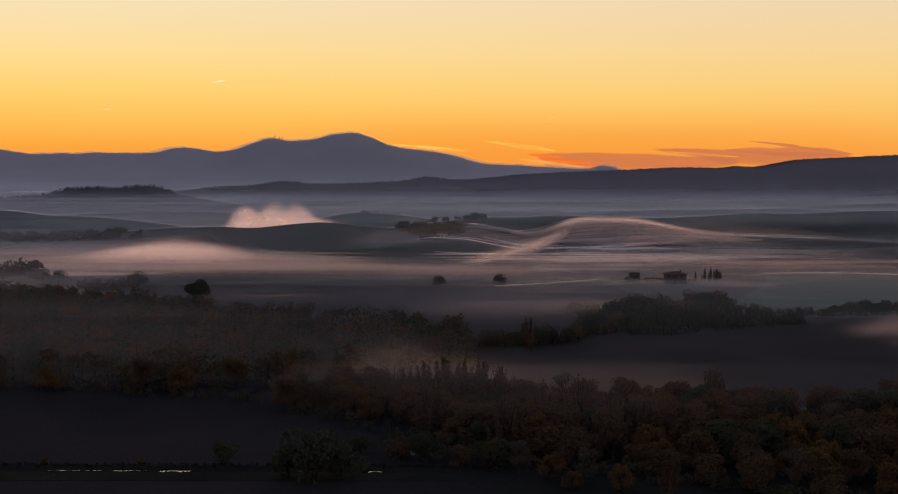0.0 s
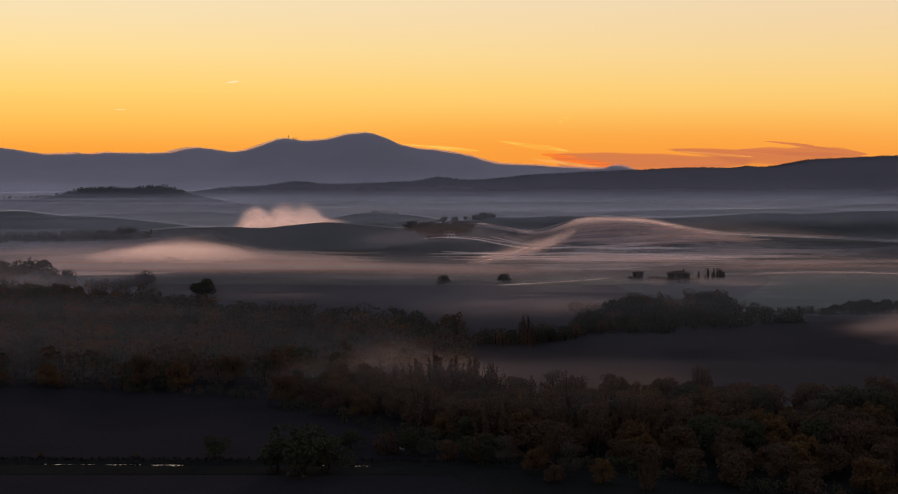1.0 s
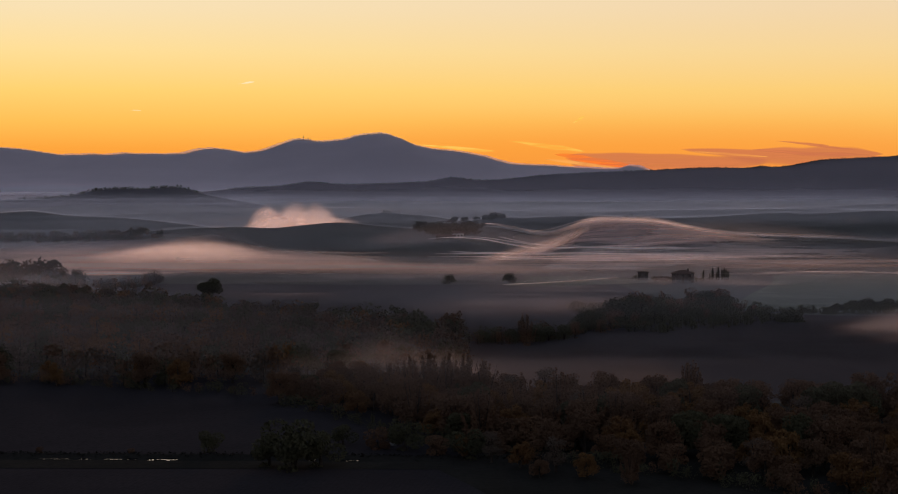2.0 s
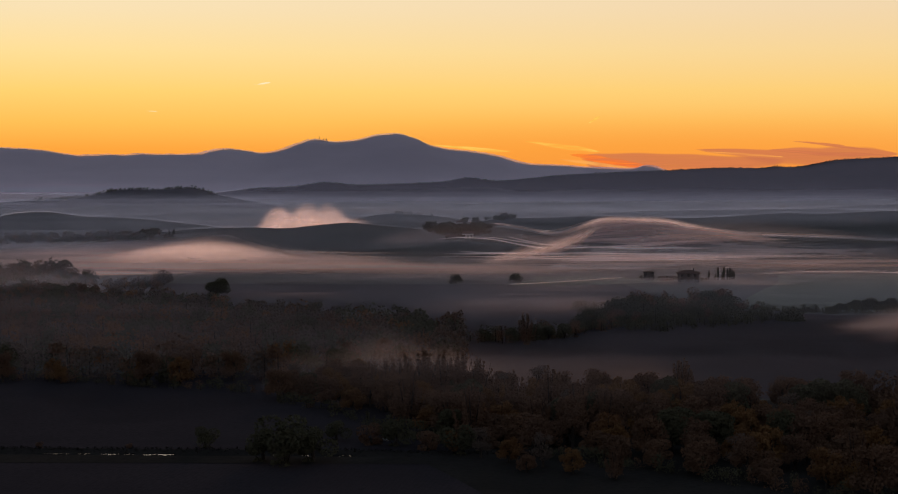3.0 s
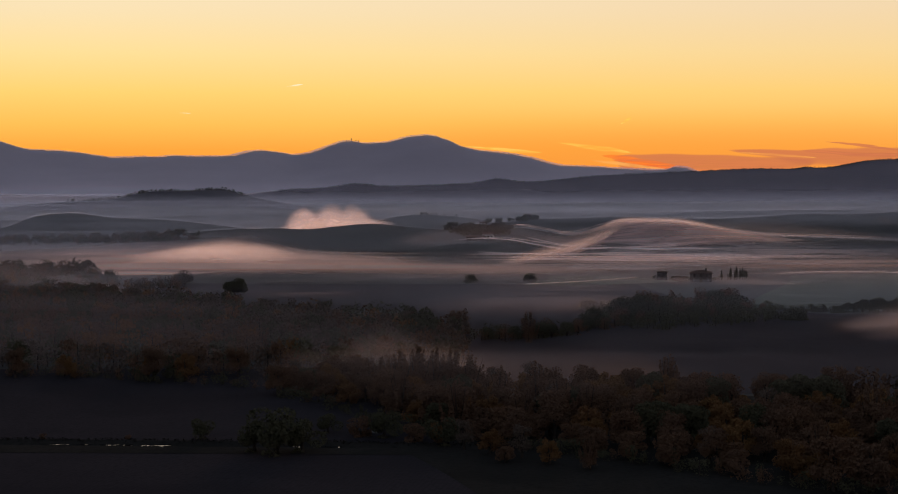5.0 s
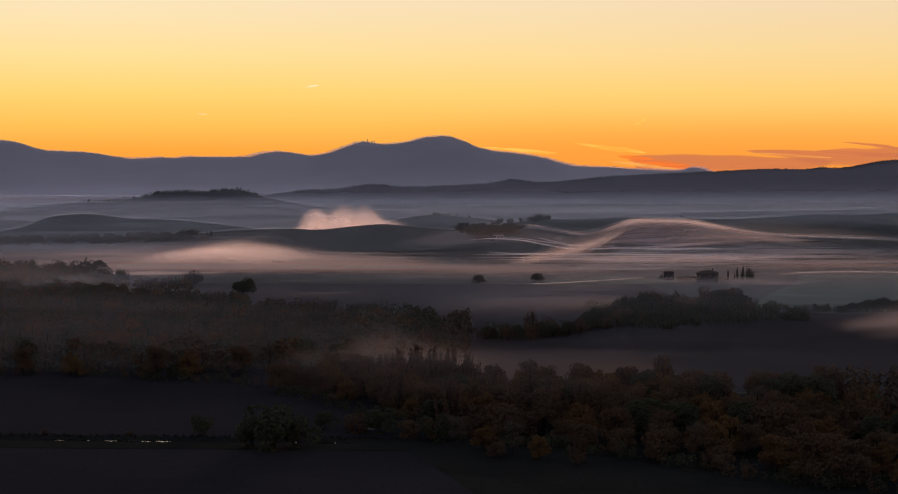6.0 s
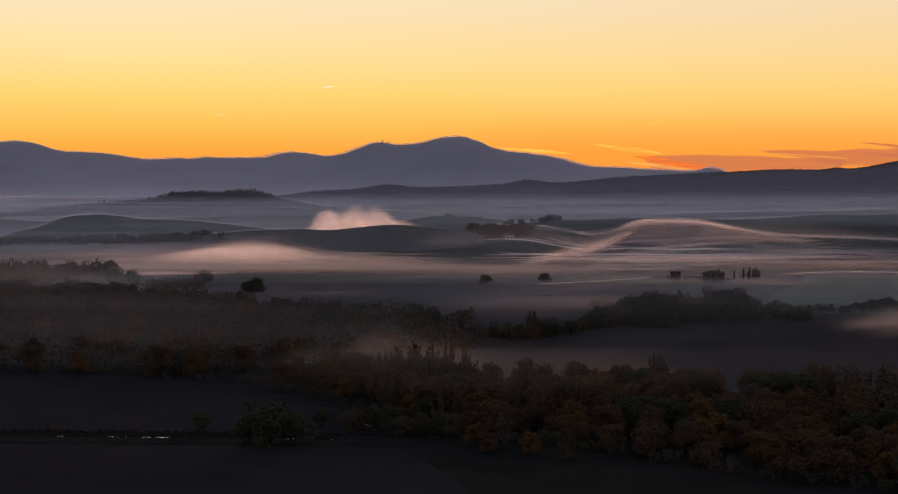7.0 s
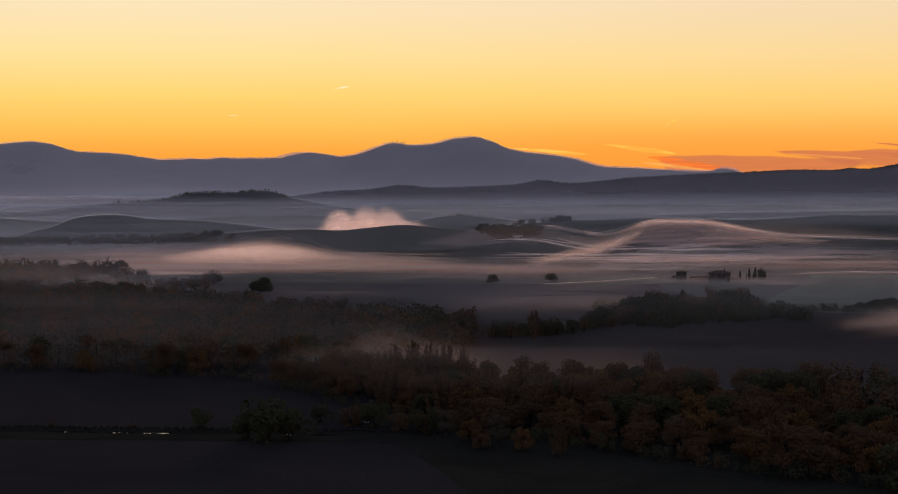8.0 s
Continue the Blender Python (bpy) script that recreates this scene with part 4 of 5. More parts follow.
def leaves(centres, size, r, stretch=1.0):
    """A small four-cornered leaf clump at each centre, turned at random."""
    n = len(centres)
    a = r.normal(size=(n, 3))
    a /= np.linalg.norm(a, axis=1)[:, None]
    b = np.cross(a, r.normal(size=(n, 3)))
    b /= np.linalg.norm(b, axis=1)[:, None]
    s = size * r.uniform(0.6, 1.3, (n, 1))
    a, b = a * s, b * s * stretch
    k = r.uniform(0.5, 1.0, (n, 1))
    v = np.stack([centres - a, centres - b * k, centres + a * k, centres + b], 1).reshape(-1, 3)
    return v, np.arange(4 * n).reshape(n, 4)


def crown_points(kind, tall, wide, n, r):
    """Places of leaf clumps in a crown of lobes."""
    if kind == "column":
        z = r.uniform(0.06, 1, n)
        rad = wide * np.sin(np.pi * np.clip(z, 0, 1) ** 0.7) ** 0.7 * r.uniform(0.5, 1, n) ** 0.5
        a = r.uniform(0, 2 * np.pi, n)
        return np.stack([rad * np.cos(a), rad * np.sin(a), z * tall], -1)
    if kind == "shoots":
        k = 26
        foot = r.normal(size=(k, 2)) * wide * 0.42
        top = tall * (1 - 0.35 * (np.linalg.norm(foot, axis=1) / wide) ** 1.5) * r.uniform(0.8, 1.05, k)
        i = r.integers(0, k, n)
        f = r.uniform(0.18, 1, n) ** 0.8
        spread = wide * 0.16 * (1.1 - f)
        return np.concatenate([foot[i] * (0.5 + 0.6 * f[:, None]) + r.normal(size=(n, 2)) * spread[:, None], (top[i] * f)[:, None]], 1)
    if kind in ("round", "dome"):
        k = 22
        low, reach = (0.30, 0.43) if kind == "round" else (0.14, 0.56)
        i = np.arange(k)
        q, a = np.sqrt((i + 0.5) / k), i * 2.4
        zc = low + reach * np.sqrt(np.clip(1.03 - q * q, 0, 1)) * r.uniform(0, 1, k)
        centre = np.stack([np.cos(a) * q * wide * 0.70, np.sin(a) * q * wide * 0.70, zc * tall], -1)
        size = wide * r.uniform(0.30, 0.46, k)
        i = r.integers(0, k, n)
        d = r.normal(size=(n, 3))
        d /= np.linalg.norm(d, axis=1)[:, None]
        p = centre[i] + d * (size[i] * r.uniform(0.35, 1.0, n) ** 0.5)[:, None] * np.array([1, 1, 0.75])
        p[:, 2] = np.clip(p[:, 2], (low - 0.13) * tall * 0.6, 1.05 * tall)
        return p
    k = {"oak": 13, "loose": 15, "bush": 9}[kind]
    base = {"oak": 0.16, "loose": 0.12, "bush": 0.02}[kind]
    a, q = r.uniform(0, 2 * np.pi, k), r.uniform(0.1, 1, k) ** 0.6
    zc = r.uniform(base + (0.06 if kind == "bush" else 0.15), 0.86, k)
    fat = np.sqrt(np.clip(1 - ((zc - 0.5) / 0.52) ** 2, 0.08, 1))
    centre = np.stack([np.cos(a) * q * wide * 0.68 * fat, np.sin(a) * q * wide * 0.68 * fat, zc * tall], -1)
    size = wide * r.uniform(0.28, 0.46, k)
    i = r.integers(0, k, n)
    d = r.normal(size=(n, 3))
    d /= np.linalg.norm(d, axis=1)[:, None]
    rad = size[i] * r.uniform(0.2 if kind == "loose" else 0.55, 1.0, n) ** (0.7 if kind == "loose" else 0.5)
    p = centre[i] + d * rad[:, None] * np.array([1, 1, 0.8])
    p[:, 2] = np.clip(p[:, 2], base * tall * 0.8, tall * 1.02)
    return p


def tree_meshes(name, kind, tall, wide, n, leaf, leaf_mat, seed):
    """The trunk with its limbs, and the crown, of one tree."""
    r = np.random.default_rng(seed)
    pts = crown_points(kind, tall, wide, n, r)
    crown = mesh_of(name + "_crown", *leaves(pts, leaf, r, 1.6 if kind == "shoots" else 1.0), [leaf_mat])
    girth = 0.028 * tall + 0.05
    limbs = []
    if kind == "shoots":
        for _ in range(7):
            e = r.normal(size=2) * wide * 0.4
            limbs.append(tube([(0, 0, -0.4), (e[0] * 0.3, e[1] * 0.3, tall * 0.3), (e[0], e[1], tall * 0.9)], [girth * 0.6, girth * 0.4, 0.03], 5))
    else:
        top = {"column": 0.9, "bush": 0.4}.get(kind, 0.75) * tall
        bend = r.normal(size=2) * 0.05 * tall
        limbs.append(tube([(0, 0, -0.4), (0.02, 0, 0.25 * tall), (bend[0] * 0.5, bend[1] * 0.5, 0.5 * tall), (bend[0], bend[1], top)], [girth * 1.25, girth, girth * 0.65, 0.04], 7))
        for _ in range({"column": 0, "bush": 5}.get(kind, 8)):
            e = pts[r.integers(0, len(pts))]
            z0 = r.uniform(0.15, 0.5) * tall if kind != "bush" else 0.1
            limbs.append(tube([(0, 0, z0), (e[0] * 0.45, e[1] * 0.45, (z0 + e[2]) * 0.5 + 0.05 * tall), tuple(e)], [girth * 0.5, girth * 0.32, 0.03], 5))
    trunk = mesh_of(name + "_trunk", *joined(limbs), [BARK], True)
    return trunk, crown


def tree(name, label, category, meshes, x, y, group="", size=1.0, turn=0.0, sink=0.0):
    """A tree as a thing of its own: an empty at its foot with trunk and crown."""
    base = new(name)
    base.empty_display_size = 0.5
    base.matrix_world = pose(x, y, ground_z(x, y) - sink, 0, 0, turn) @ Matrix.Scale(size, 4)
    for part_name, me in zip(("trunk", "crown"), meshes):
        ob = new(part_name, me)
        ob.parent = base
    return tagged(base, label, category, group)


OAK = tree_meshes("oak", "round", 10.2, 5.3, 7000, 0.24, LEAF_GREEN, 11)
FIELD_TREE = tree_meshes("field_tree", "round", 9.0, 4.4, 3000, 0.22, LEAF_GREY, 12)
tree("oak_tree", "dark round-crowned oak standing alone in a field", "tree", OAK, -105, 664.6, size=1.08, sink=1.3)
tree("field_tree", "grey half-bare tree standing in the mist", "tree", FIELD_TREE, -141.7, 731, size=1.05, sink=0.8)
SMALL = tree_meshes("small_tree", "round", 5.0, 3.0, 900, 0.24, LEAF_GREEN, 13)
tree("small_tree", "small dark tree on the open plain", "tree", SMALL, -4.7, 741, "trees on the plain", 1.25, sink=0.9)
tree("small_tree", "small dark tree on the open plain", "tree", SMALL, 24, 747.5, "trees on the plain", 1.3, 80, 0.7)

KINDS = []
for k, (kind, tall, wide, n, leaf, mat, word) in enumerate((
        ("loose", 12.5, 5.0, 2900, 0.24, LEAF_BROWN, "brown autumn"), ("loose", 10.0, 4.4, 2500, 0.24, LEAF_RUST, "rusty autumn"),
        ("oak", 11.0, 5.0, 3000, 0.25, LEAF_GREEN, "dark green"), ("shoots", 13.5, 4.2, 2600, 0.22, LEAF_BROWN, "brown feathery"),
        ("loose", 11.5, 4.2, 1800, 0.20, LEAF_GREY, "grey half-bare"), ("oak", 9.0, 4.6, 2700, 0.25, LEAF_BROWN, "brown round-crowned"))):
    KINDS.append((tree_meshes("wood_tree", kind, tall, wide, n, leaf, mat, 20 + k), word))
BUSH = tree_meshes("bush", "bush", 5.0, 3.4, 2200, 0.16, LEAF_GREEN, 31)
BUSH_BROWN = tree_meshes("bush", "bush", 4.2, 3.2, 1800, 0.17, LEAF_BROWN, 32)
CYPRESS = tree_meshes("cypress", "column", 6.4, 0.7, 700, 0.2, LEAF_GREEN, 33)


def wood_tree(x, y, k, group, size, sink=0.9):
    meshes, word = KINDS[k]
    tree("wood_tree", f"{word} tree at the edge of the wood", "tree", meshes, x, y, group, size, float(rng.uniform(0, 360)), sink * size)


# the wood nearest the camera: a belt that widens away from the ditch
def near_wood(x):
    """The front and back of the near wood at x."""
    front = 300 + 1.7 * (-4 - x) if x < -4 else max(200.0, 298 - 0.75 * (x + 8))
    return min(front, 344.0), 346 - 0.22 * max(0.0, x - 20) + 14 * min(1.0, max(0.0, (2 - x) / 16))


near_rest = []
for gx in np.arange(-34, 175, 6.4):
    f, b = near_wood(gx)
    for gy in np.arange(b, f, -7.0):
        x, y = gx + rng.uniform(-2.4, 2.4), gy + rng.uniform(-2.6, 2.6)
        k = int(rng.choice(6, p=[0.37, 0.22, 0.06, 0.08, 0.05, 0.22]))
        if x < 96 and y > 225:
            wood_tree(x, y, k, "near wood", float(rng.uniform(0.62, 0.98)))
        else:
            near_rest.append((x, y))
# taller feathery tops that stand out against the mist
for dx, dy, s in ((-5, 0, 0.96), (-1, 2, 1.04), (3, -1, 1.0), (7, 2, 0.98), (11, 1, 0.9), (-9, 3, 0.85)):
    wood_tree(dx, 334 + dy, 3, "near wood", s)
for dx, dy, s in ((82, 310, 1.05), (87, 312, 1.0), (78, 309, 0.95)):
    wood_tree(dx, dy, 2, "near wood", s)


def wood(name, label, places, n_leaf, leaf, mats, tall=(8, 12), seed=5, dense=False):
    """A far wood, too dense to count: low crowns and stems joined in one mesh."""
    r = np.random.default_rng(seed)
    protos = [leaves(crown_points(kind, 1.0, w, n_leaf, r), leaf / 10, r) for kind, w in ((("bush", 0.55), ("bush", 0.65), ("bush", 0.5), ("bush", 0.6), ("shoots", 0.4)) if dense else (("bush", 0.5), ("loose", 0.46), ("shoots", 0.4), ("bush", 0.6), ("loose", 0.42)))]
    stem = tube([(0, 0, -0.05), (0, 0, 0.4), (0.02, 0, 0.8)], [0.03, 0.022, 0.006], 4)
    verts, faces, index, n = [], [], [], 0
    xs, ys = np.array(places).T
    zs = height(xs, ys)
    for x, y, z in zip(xs, ys, zs):
        s, a = r.uniform(*tall), r.uniform(0, 2 * np.pi)
        z = z - 0.12 * s
        turn = np.array([[math.cos(a), -math.sin(a), 0], [math.sin(a), math.cos(a), 0], [0, 0, 1]]) * s
        for (v, f), m in ((protos[r.integers(0, 5)], r.integers(1, len(mats))), (stem, 0)):
            verts.append(v @ turn.T + (x, y, z)), faces.append(f + n), index.append(np.full(len(f), m))
            n += len(v)
    ob = new(name, mesh_of(name, np.concatenate(verts), np.concatenate(faces), mats, False, np.concatenate(index)))
    return tagged(ob, label, "wood", kind="stuff")


WOOD_MATS = [BARK, LEAF_BROWN, LEAF_GREEN, LEAF_BROWN, LEAF_GREEN, LEAF_GREY, LEAF_GREY, LEAF_RUST, LEAF_BROWN, LEAF_GREEN]
places = []
for gx in np.arange(-330, 5, 7.5):
    for gy in np.arange(378, 770, 8.0):
        x, y = gx + rng.uniform(-3, 3), gy + rng.uniform(-3.2, 3.2)
        front = 375 + 10 * math.sin(x / 23)
        # the wood thins out to the right as it recedes
        behind = 780 if x < -178 - 7 * math.sin(y / 30) else 640 - 0.9 * (x + 172)
        behind = max(behind, 505 - 2.0 * max(0, x + 20))
        if front < y < behind and abs(x) < 0.36 * y + 40:
            places.append((x, y))
wood("wood", "dark autumn wood beyond the ditch", near_rest, 600, 0.4, WOOD_MATS, (8, 12), 4)
corner = [(-158 + 9 * rng.normal(), 704 + 9 * rng.normal()) for _ in range(26)] + [(-146 + 3 * rng.normal(), 728 + 4 * rng.normal()) for _ in range(7)]
high = [(x, y) for x, y in places if x < -165 and y > 650]
places = [(x, y) for x, y in places if not (x < -165 and y > 650)]
wood("wood", "dense autumn wood of brown and dark green trees", places, 430, 0.38, WOOD_MATS)
shoulder = [(x, y) for x, y in high if x > -190]
high = [(x, y) for x, y in high if x <= -190]
wood("wood", "lower trees at the shoulder of the wood", shoulder, 430, 0.38, WOOD_MATS, (5.5, 10), 25)
wood("wood", "tall dark trees at the far corner of the wood", high, 430, 0.38, WOOD_MATS, (10, 14.5), 15)
wood("wood", "low misty trees trailing off from the wood", corner, 430, 0.38, WOOD_MATS, (3.5, 7), 18)
edge = [(gx + rng.normal() * 1.2, 373 + 10 * math.sin(gx / 23) + rng.normal() * 2.0 - 2) for gx in np.arange(-200, 0, 1.6)]
edge += [(gx + rng.normal() * 1.2, near_wood(gx)[0] - 2 + rng.normal() * 2.0) for gx in np.arange(-34, 110, 1.5)]
wood("undergrowth", "dark undergrowth along the foot of the wood", edge, 200, 0.42, [BARK, LEAF_GREEN, LEAF_BROWN, LEAF_GREEN], (2.0, 4.6), 19, True)

# hedges and clumps on the plain
clumps, tops = [], []
for x, y, n, s in ((74, 598, 24, 8), (95, 608, 20, 7), (80, 572, 26, 9), (104, 600, 14, 5), (90, 560, 12, 9), (84, 590, 14, 8), (64, 536, 14, 7), (52, 522, 10, 5)):
    clumps += [(x + rng.normal() * s, y + rng.normal() * s * 0.5) for _ in range(n)]
for x, y, n, s in ((62, 558, 16, 4), (70, 562, 9, 4), (97, 611, 16, 4), (104, 616, 12, 3), (86, 602, 8, 5), (47, 512, 5, 3)):
    tops += [(x + rng.normal() * s, y + rng.normal() * s * 0.6) for _ in range(n)]
wood("hedge", "taller dark trees standing up from the field hedge", tops, 700, 0.32, [BARK, LEAF_GREEN, LEAF_BROWN, LEAF_GREEN], (6.0, 10.8), 24)
low_hedge = [(x + rng.normal() * 0.8, 640 + 0.12 * (x - 118) + rng.normal() * 2.5) for x in np.arange(112, 260, 0.7)]
wood("hedge", "dark hedge and tree clumps along the field edge", clumps, 620, 0.34, [BARK, LEAF_GREEN, LEAF_GREEN, LEAF_BROWN], (2.6, 7.0), 6, True)
thicket = [(x + rng.normal() * 2.6, y + rng.normal() * 6) for f in np.linspace(0, 1, 46) for x, y in [(8 + 44 * f, 474 + 44 * f * f)]]
wood("thicket", "low dark thicket between the hedge trees", thicket, 200, 0.4, [BARK, LEAF_GREEN, LEAF_BROWN], (2.0, 6.8), 23, True)
scrub = [(rng.uniform(44, 118), rng.uniform(505, 600)) for _ in range(330)]
scrub = [(x, y) for x, y in scrub if y > 500 + 0.9 * abs(x - 66)]
wood("scrub", "low dark scrub in front of the hedge", scrub, 160, 0.5, [BARK, LEAF_GREEN, LEAF_GREEN], (1.6, 5.0), 17, True)
# trees that stand out at the ends of the hedge and along the meadow
DOME = tree_meshes("dome_tree", "dome", 7.4, 4.6, 4200, 0.26, LEAF_GREEN, 14)
for x, y, k, size in ((23.6, 476, 3, 0.80), (27, 478, 2, 0.66), (31, 480, 2, 0.60), (19, 477, 2, 0.52), (14.5, 479, 5, 0.56), (11, 474, 2, 0.50), (36, 484, 2, 0.62), (40, 494, 0, 0.58), (44, 506, 2, 0.58), (48, 514, 5, 0.66),
                      (-15.6, 488, 4, 0.98), (-19, 491, 4, 0.84), (-11, 492, 4, 0.74), (-6, 493, 5, 0.70), (-24, 494, 0, 0.80)):
    wood_tree(x, y, k, "trees on the plain", size, 2.2)
for x, y, size in ((118.5, 551, 1.25), (151, 640, 0.8), (166, 664, 1.1), (173, 663, 1.35), (181, 665, 1.25), (189, 666, 1.3), (197, 668, 1.4), (206, 669, 1.4), (159, 660, 0.8), (143, 646, 0.6)):
    tree("dome_tree", "dark round bushy tree standing in the field hedge", "tree", DOME, x, y, "trees in the field hedge", size, float(rng.uniform(0, 360)), 2.0 * size)
wood("hedge", "low straggling hedge at the foot of the meadow", low_hedge, 120, 0.6, [BARK, LEAF_GREEN, LEAF_GREEN], (1.6, 4.4), 16, True)

# bushes along the ditch
for x, y, s, kind in ((-22.5, 265, 2.0, BUSH), (-27, 268, 1.3, BUSH), (-18, 268, 1.4, BUSH), (-40, 281, 0.95, BUSH), (-9, 286, 1.1, BUSH_BROWN), (-4, 284, 1.2, BUSH),
                      (2, 280, 1.0, BUSH_BROWN), (8, 276, 1.2, BUSH), (-71, 279.5, 0.35, BUSH_BROWN), (-54, 279.5, 0.3, BUSH_BROWN), (14, 283, 1.2, BUSH_BROWN), (-16, 290, 0.9, BUSH)):
    word = "dark green" if kind is BUSH else "brown"
    tree("bush", f"{word} bush growing beside the ditch", "bush", kind, x, y, "bushes along the ditch", s, float(rng.uniform(0, 360)), 0.7 * s)

# woods along the crest of the ridge and on the far hills
crest = []
for x in np.arange(-800, 1300, 1.5):
    if math.sin(x / 47) + 0.7 * math.sin(x / 19 + 1) > -0.8 or rng.random() < 0.4:
        crest.append((x + rng.normal() * 2, 3195 + 60 * math.sin(x / 210) + rng.normal() * 14))
wood("ridge_wood", "ragged line of woods on the ridge crest", crest, 44, 1.5, [BARK, LEAF_GREEN, LEAF_GREEN], (1.2, 3.6), 8, True)
grove = [(-12 + rng.normal() * 9, 1078 + rng.normal() * 7) for _ in range(60)]
grove += [(-36 + 2.6 * i, 1092 + rng.normal() * 3) for i in range(19)]
grove += [(-6 + rng.normal() * 8, 1056 + abs(rng.normal()) * 10) for _ in range(46)]
wood("grove", "dark grove round the hill farm", grove, 260, 0.6, [BARK, LEAF_GREEN, LEAF_GREEN], (4.0, 7.4), 9, True)
upper = [(-8 + rng.normal() * 5, 1296 + rng.normal() * 4) for _ in range(8)] + [(rng.uniform(3, 30), 1294 + rng.normal() * 4) for _ in range(26)]
upper += [(-40 + rng.normal() * 3, 1210 + rng.normal() * 5) for _ in range(5)]
wood("grove", "dark trees round the upper house", upper, 260, 0.6, [BARK, LEAF_GREEN, LEAF_GREEN], (3.0, 5.6), 20, True)
far = [(172 + rng.normal() * 9, 1650 + rng.normal() * 6) for _ in range(16)] + [(158 + rng.normal() * 14, 1650 + rng.normal() * 4) for _ in range(8)]
far += [(-80 + rng.normal() * 5, 1484 + rng.normal() * 5) for _ in range(9)] + [(rng.uniform(-72, -44), 1486 + rng.normal() * 3) for _ in range(4)]
wood("copse", "small misty copse on a far rise", far, 120, 0.8, [BARK, LEAF_GREEN, LEAF_GREEN], (2.4, 4.6), 10, True)
slope = [(rng.uniform(-430, -222), rng.uniform(1045, 1112)) for _ in range(600)] + [(-224 + rng.normal() * 12, 1064 + rng.normal() * 10) for _ in range(40)]
wood("hill_wood", "dark misty woods along the foot of the bare hill", slope, 110, 0.8, [BARK, LEAF_GREEN, LEAF_GREY, LEAF_BROWN, LEAF_GREEN], (2.4, 5.2), 21, True)
head = [(x + rng.normal() * 3, 2248 + rng.normal() * 16) for x in np.arange(-640, -385, 2.2) for _ in range(2)]
wood("ridge_wood", "ragged woods on the crest of the headland", head, 40, 1.2, [BARK, LEAF_GREEN, LEAF_GREEN], (2.0, 5.4), 22, True)


# ---------------------------------------------------------------- farm buildings
def gable_roof(bm, wx, wy, z, rise, over, thick):
    """A pitched roof of two thick slopes with its ridge along x."""
    for s in (-1, 1):
        q = [(-wx - over, s * (wy + over), z - over * rise / wy), (wx + over, s * (wy + over), z - over * rise / wy), (wx + over, 0, z + rise), (-wx - over, 0, z + rise)]
        a = [bm.verts.new(p) for p in q]
        b = [bm.verts.new((p[0], p[1], p[2] + thick)) for p in q]
        bm.faces.new(a), bm.faces.new(b)
        for k in range(4):
            bm.faces.new((a[k], a[(k + 1) % 4], b[(k + 1) % 4], b[k]))
    return bm


def hip_roof(bm, wx, wy, z, rise, over):
    low = [bm.verts.new((sx * (wx + over), sy * (wy + over), z)) for sx, sy in ((-1, -1), (1, -1), (1, 1), (-1, 1))]
    eave = [bm.verts.new((v.co.x, v.co.y, z + 0.18)) for v in low]
    top = [bm.verts.new((-(wx - wy * 0.9), 0, z + rise)), bm.verts.new((wx - wy * 0.9, 0, z + rise))]
    bm.faces.new(low)
    for k in range(4):
        bm.faces.new((low[k], low[(k + 1) % 4], eave[(k + 1) % 4], eave[k]))
    bm.faces.new((eave[0], eave[1], top[1], top[0])), bm.faces.new((eave[2], eave[3], top[0], top[1]))
    bm.faces.new((eave[1], eave[2], top[1])), bm.faces.new((eave[3], eave[0], top[0]))
    return bm


def building(name, label, x, y, turn, wx, wy, tall, rise, wall_mat, windows, roof="gable", chimney=False):
    """A farm building: walls, roof, door, framed windows, perhaps a chimney."""
    base = new(name)
    base.matrix_world = pose(x, y, ground_z(x, y) - 0.25, 0, 0, turn)
    bm = box(bmesh.new(), -wx, wx, -wy, wy, 0, tall)
    if roof == "gable":
        for s in (-1, 1):
            bm.faces.new([bm.verts.new(p) for p in ((s * wx, -wy, tall), (s * wx, wy, tall), (s * wx, 0, tall + rise))])
    part("wall", bm, wall_mat, base)
    r = gable_roof(bmesh.new(), wx, wy, tall, rise, 0.4, 0.2) if roof == "gable" else hip_roof(bmesh.new(), wx, wy, tall, rise, 0.5)
    roof_ob = part("roof", r, TILES, base, "clay tile roof")
    if chimney:
        part("chimney", box(bmesh.new(), wx * 0.4, wx * 0.4 + 0.7, -0.3, 0.4, tall, tall + rise + 0.9, 0.05), STONE, roof_ob)
    part("door", box(bmesh.new(), -0.6, 0.6, -wy - 0.06, -wy + 0.1, 0.2, 2.4, 0.03), TIMBER, base, "dark timber door")
    for wx0, wz in windows:
        pane = part("window", box(bmesh.new(), wx0 - 0.45, wx0 + 0.45, -wy - 0.03, -wy + 0.1, wz, wz + 1.2), GLASS, base)
        sill = box(bmesh.new(), wx0 - 0.6, wx0 + 0.6, -wy - 0.15, -wy + 0.02, wz - 0.14, wz - 0.02)
        part("sill", sill, STONE, pane)
        bm = bmesh.new()
        for a, b, c, d in ((-0.55, -0.45, wz, wz + 1.2), (0.45, 0.55, wz, wz + 1.2), (-0.55, 0.55, wz + 1.2, wz + 1.3), (-0.03, 0.03, wz, wz + 1.2)):
            box(bm, wx0 + a, wx0 + b, -wy - 0.07, -wy + 0.02, c, d)
        part("frame", bm, TIMBER, pane)
    return tagged(base, label, "building")


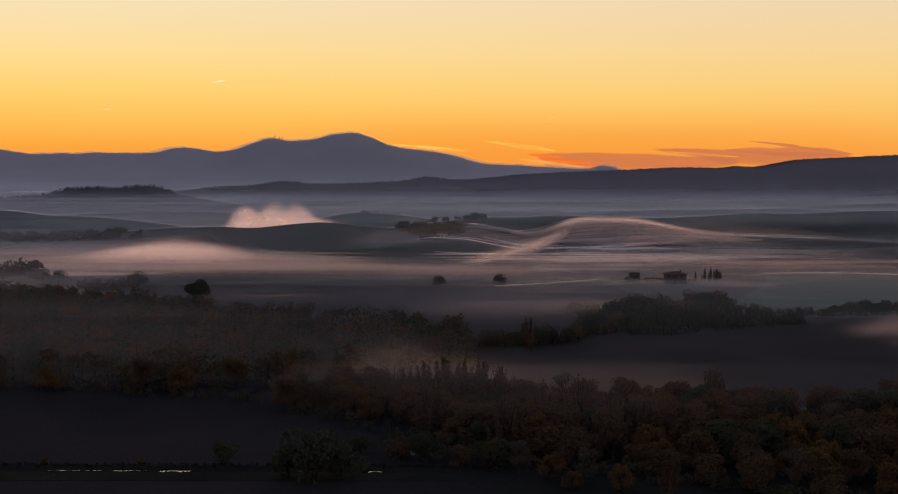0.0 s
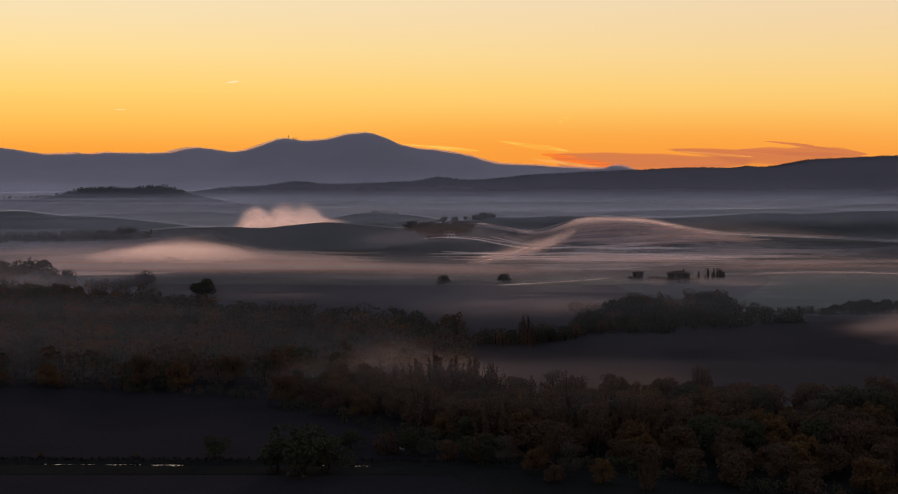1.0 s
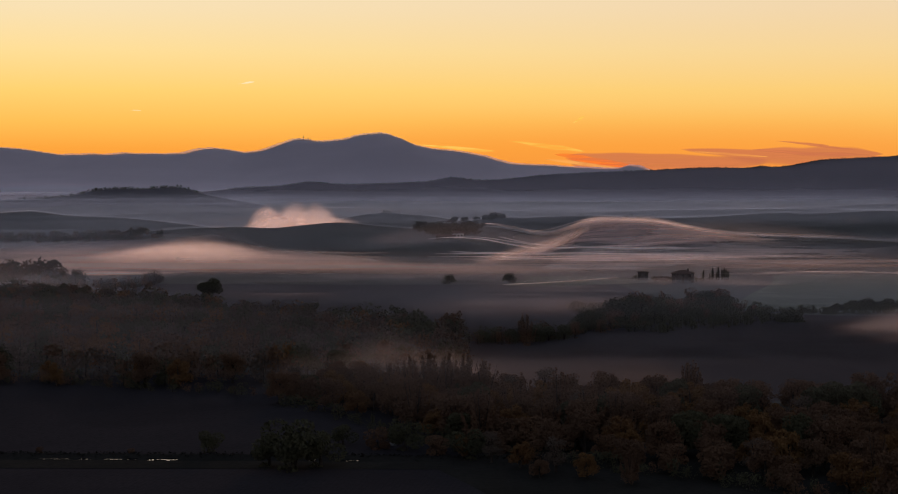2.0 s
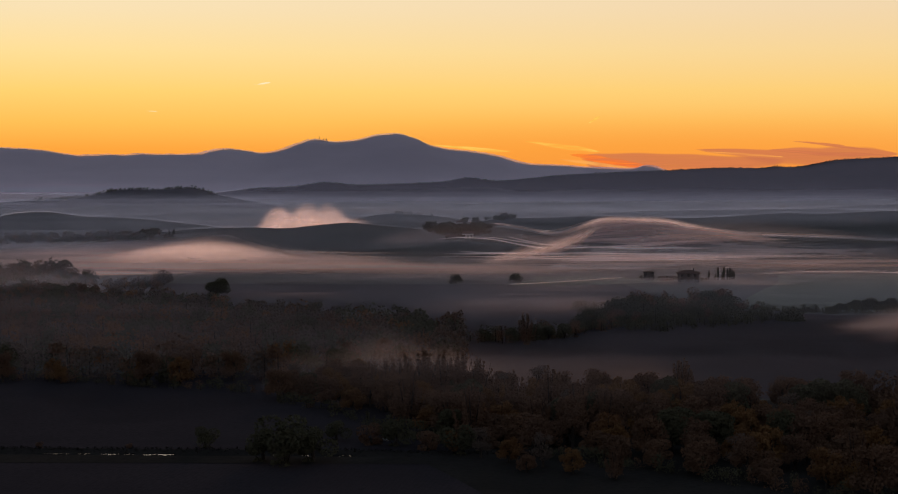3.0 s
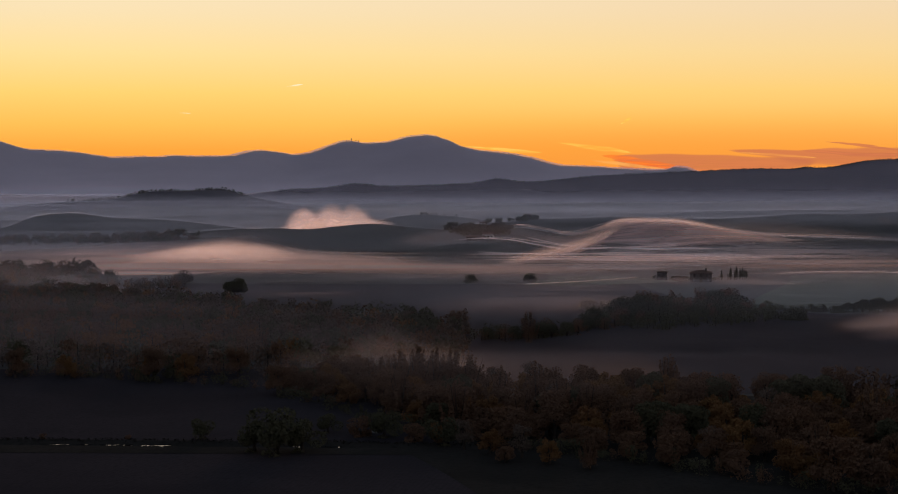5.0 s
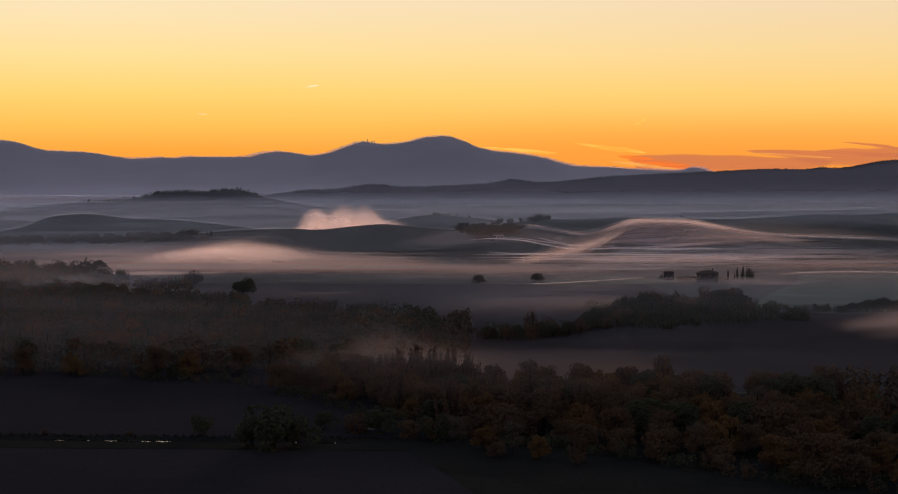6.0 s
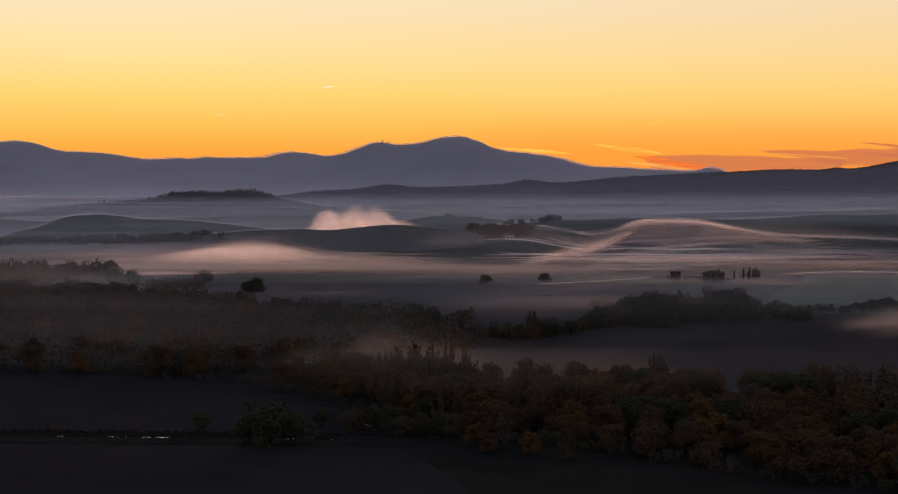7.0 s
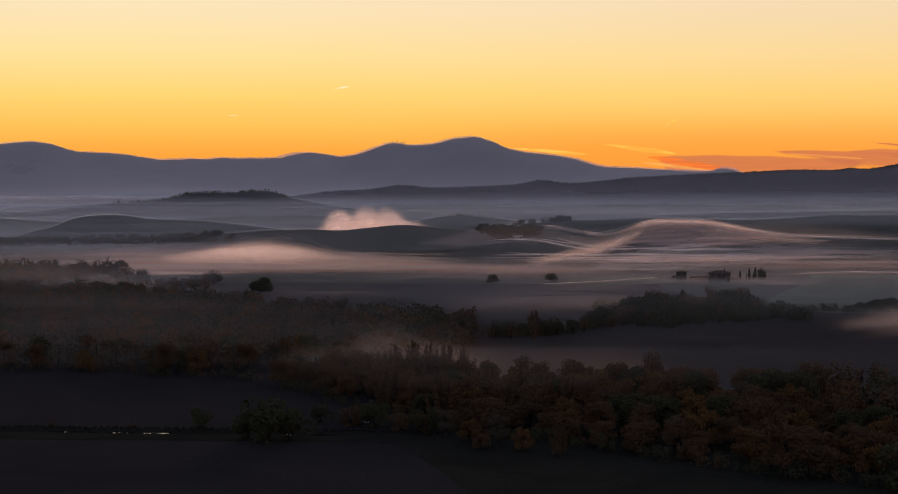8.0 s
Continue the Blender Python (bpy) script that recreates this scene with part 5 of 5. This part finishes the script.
building("farmhouse", "stone farmhouse with a shallow hipped roof in mist", 107, 757, -6, 5.2, 4.2, 4.4, 1.5, STONE, [(-3.2, 1.0), (3.2, 1.0), (-3.2, 2.9), (0, 2.9), (3.2, 2.9)], "hip", True)
building("barn", "small square stone barn beside the farmhouse", 89, 768, -4, 2.5, 2.5, 4.2, 0.6, STONE, [(-1.5, 2.4), (1.5, 2.4)], "hip")
building("shed", "low long shed between barn and farmhouse", 97.5, 764, -4, 3.4, 1.6, 1.5, 0.7, STONE, [])
building("hill_house", "pale plastered farmhouse among hilltop trees", -4.6, 1040, 5, 3.6, 2.8, 3.6, 1.3, PLASTER, [(-2.2, 1.2), (2.2, 1.2)], "gable", True)
building("hill_shed", "long low farm shed below the hilltop trees", -13, 1037, 2, 6.0, 2.4, 2.0, 1.0, STONE, [(-3.5, 0.7)])
building("upper_house", "stone house with arches on the hill crest", 20.7, 1303, -4, 2.9, 2.6, 3.6, 1.0, STONE, [(-1.8, 1.2), (1.8, 1.2), (0, 3.2)], "gable", True)
building("white_shed", "small pale sheet-roofed shed in the grove", -15.1, 1268, 0, 2.4, 1.6, 4.2, 0.8, PALE, [])

for k, (x, s) in enumerate(((118, 0.75), (121.2, 0.5), (122.6, 0.95), (124.6, 0.6), (125.6, 1.0), (127.4, 0.85), (128.6, 0.95), (129.8, 0.8), (130.8, 0.7))):
    tree("cypress", "slim dark cypress in a row beside the farm", "tree", CYPRESS, x, 766 + 0.5 * k, "row of cypresses", s)
for x, y, s in ((85, 764, 0.5), (93.5, 762, 0.4), (101, 758, 0.45), (113.5, 758, 0.4), (116, 760, 0.35)):
    tree("bush", "low dark bush beside the farm buildings", "bush", BUSH, x, y, "bushes by the farm", s)


# ---------------------------------------------------------------- masts on the mountain
def mast(x, tall):
    """A lattice mast with a wider foot and cross arms."""
    z = float(along(np.array([float(x)]), PEAK_NORTH + PEAK_SOUTH)[0]) - 6
    base = new("radio_mast")
    base.location = (x, 4850, z)
    bm = bmesh.new()
    bmesh.ops.create_cone(bm, segments=6, cap_ends=True, radius1=1.1, radius2=0.5, depth=tall + 6, matrix=Matrix.Translation((0, 0, tall / 2)))
    part("pole", bm, STEEL, base)
    for h in (0.6, 0.8):
        part("arm", box(bmesh.new(), -1.8, 1.8, -0.4, 0.4, tall * h, tall * h + 1.0), STEEL, base)
    return tagged(base, "thin radio mast on the mountain top", "mast", "masts on the mountain")


for x, tall in ((-540, 5), (-526, 9), (-512, 5.5), (-504, 6.5)):
    mast(x, tall)

# a pale boulder in the rough grass behind the ditch
bm = bmesh.new()
bmesh.ops.create_icosphere(bm, subdivisions=3, radius=0.6)
for v in bm.verts:
    v.co = v.co * (1 + 0.25 * noise.noise(v.co * 1.7)) * 1.0
    v.co.x, v.co.z = v.co.x * 1.3, v.co.z * 0.75
stone = part("boulder", bm, BOULDER)
stone.location = (-6.6, 290, ground_z(-6.6, 290) + 0.35)
tagged(stone, "pale boulder lying in rough grass behind the ditch", "boulder")

# grass tufts along the ditch and field edges
tufts = []
for x in np.arange(-150, 30, 0.5):
    for _ in range(2):
        tufts.append((x + rng.normal() * 0.3, float(ditch_line(np.array([x]))[0]) + rng.choice([2.2, 1.9, 2.6, 3.2]) + rng.normal() * 0.4))
r = np.random.default_rng(3)
pts = []
for x, y in tufts:
    z = ground_z(x, y)
    for _ in range(4):
        pts.append((x + r.normal() * 0.2, y + r.normal() * 0.2, z + r.uniform(0, 0.45)))
tagged(new("grass", mesh_of("grass", *leaves(np.array(pts), 0.15, r, 1.6), [BANK])), "rough dry grass along the ditch", "grass", kind="stuff")

# small rusty and grey trees that stand before the near wood
for x, y, k, s in ((7, 277, 1, 0.55), (12, 272, 4, 0.62), (17, 267, 1, 0.60), (23, 263, 4, 0.66), (28, 257, 1, 0.55), (35, 252, 3, 0.50), (20, 258, 5, 0.45)):
    wood_tree(x, y, k, "near wood", s)
# yellow and rusty trees that stand out along the front of the big wood
for x, y, k, s in ((-62.6, 371, 1, 0.86), (-70.5, 371, 0, 0.9), (-73.5, 376, 1, 0.8), (-93, 374, 1, 0.62), (-96, 379, 1, 0.7), (-51, 380, 0, 0.8), (-108, 376, 0, 0.8), (-40, 384, 1, 0.72)):
    wood_tree(x, y, k, "trees along the wood's front", s)
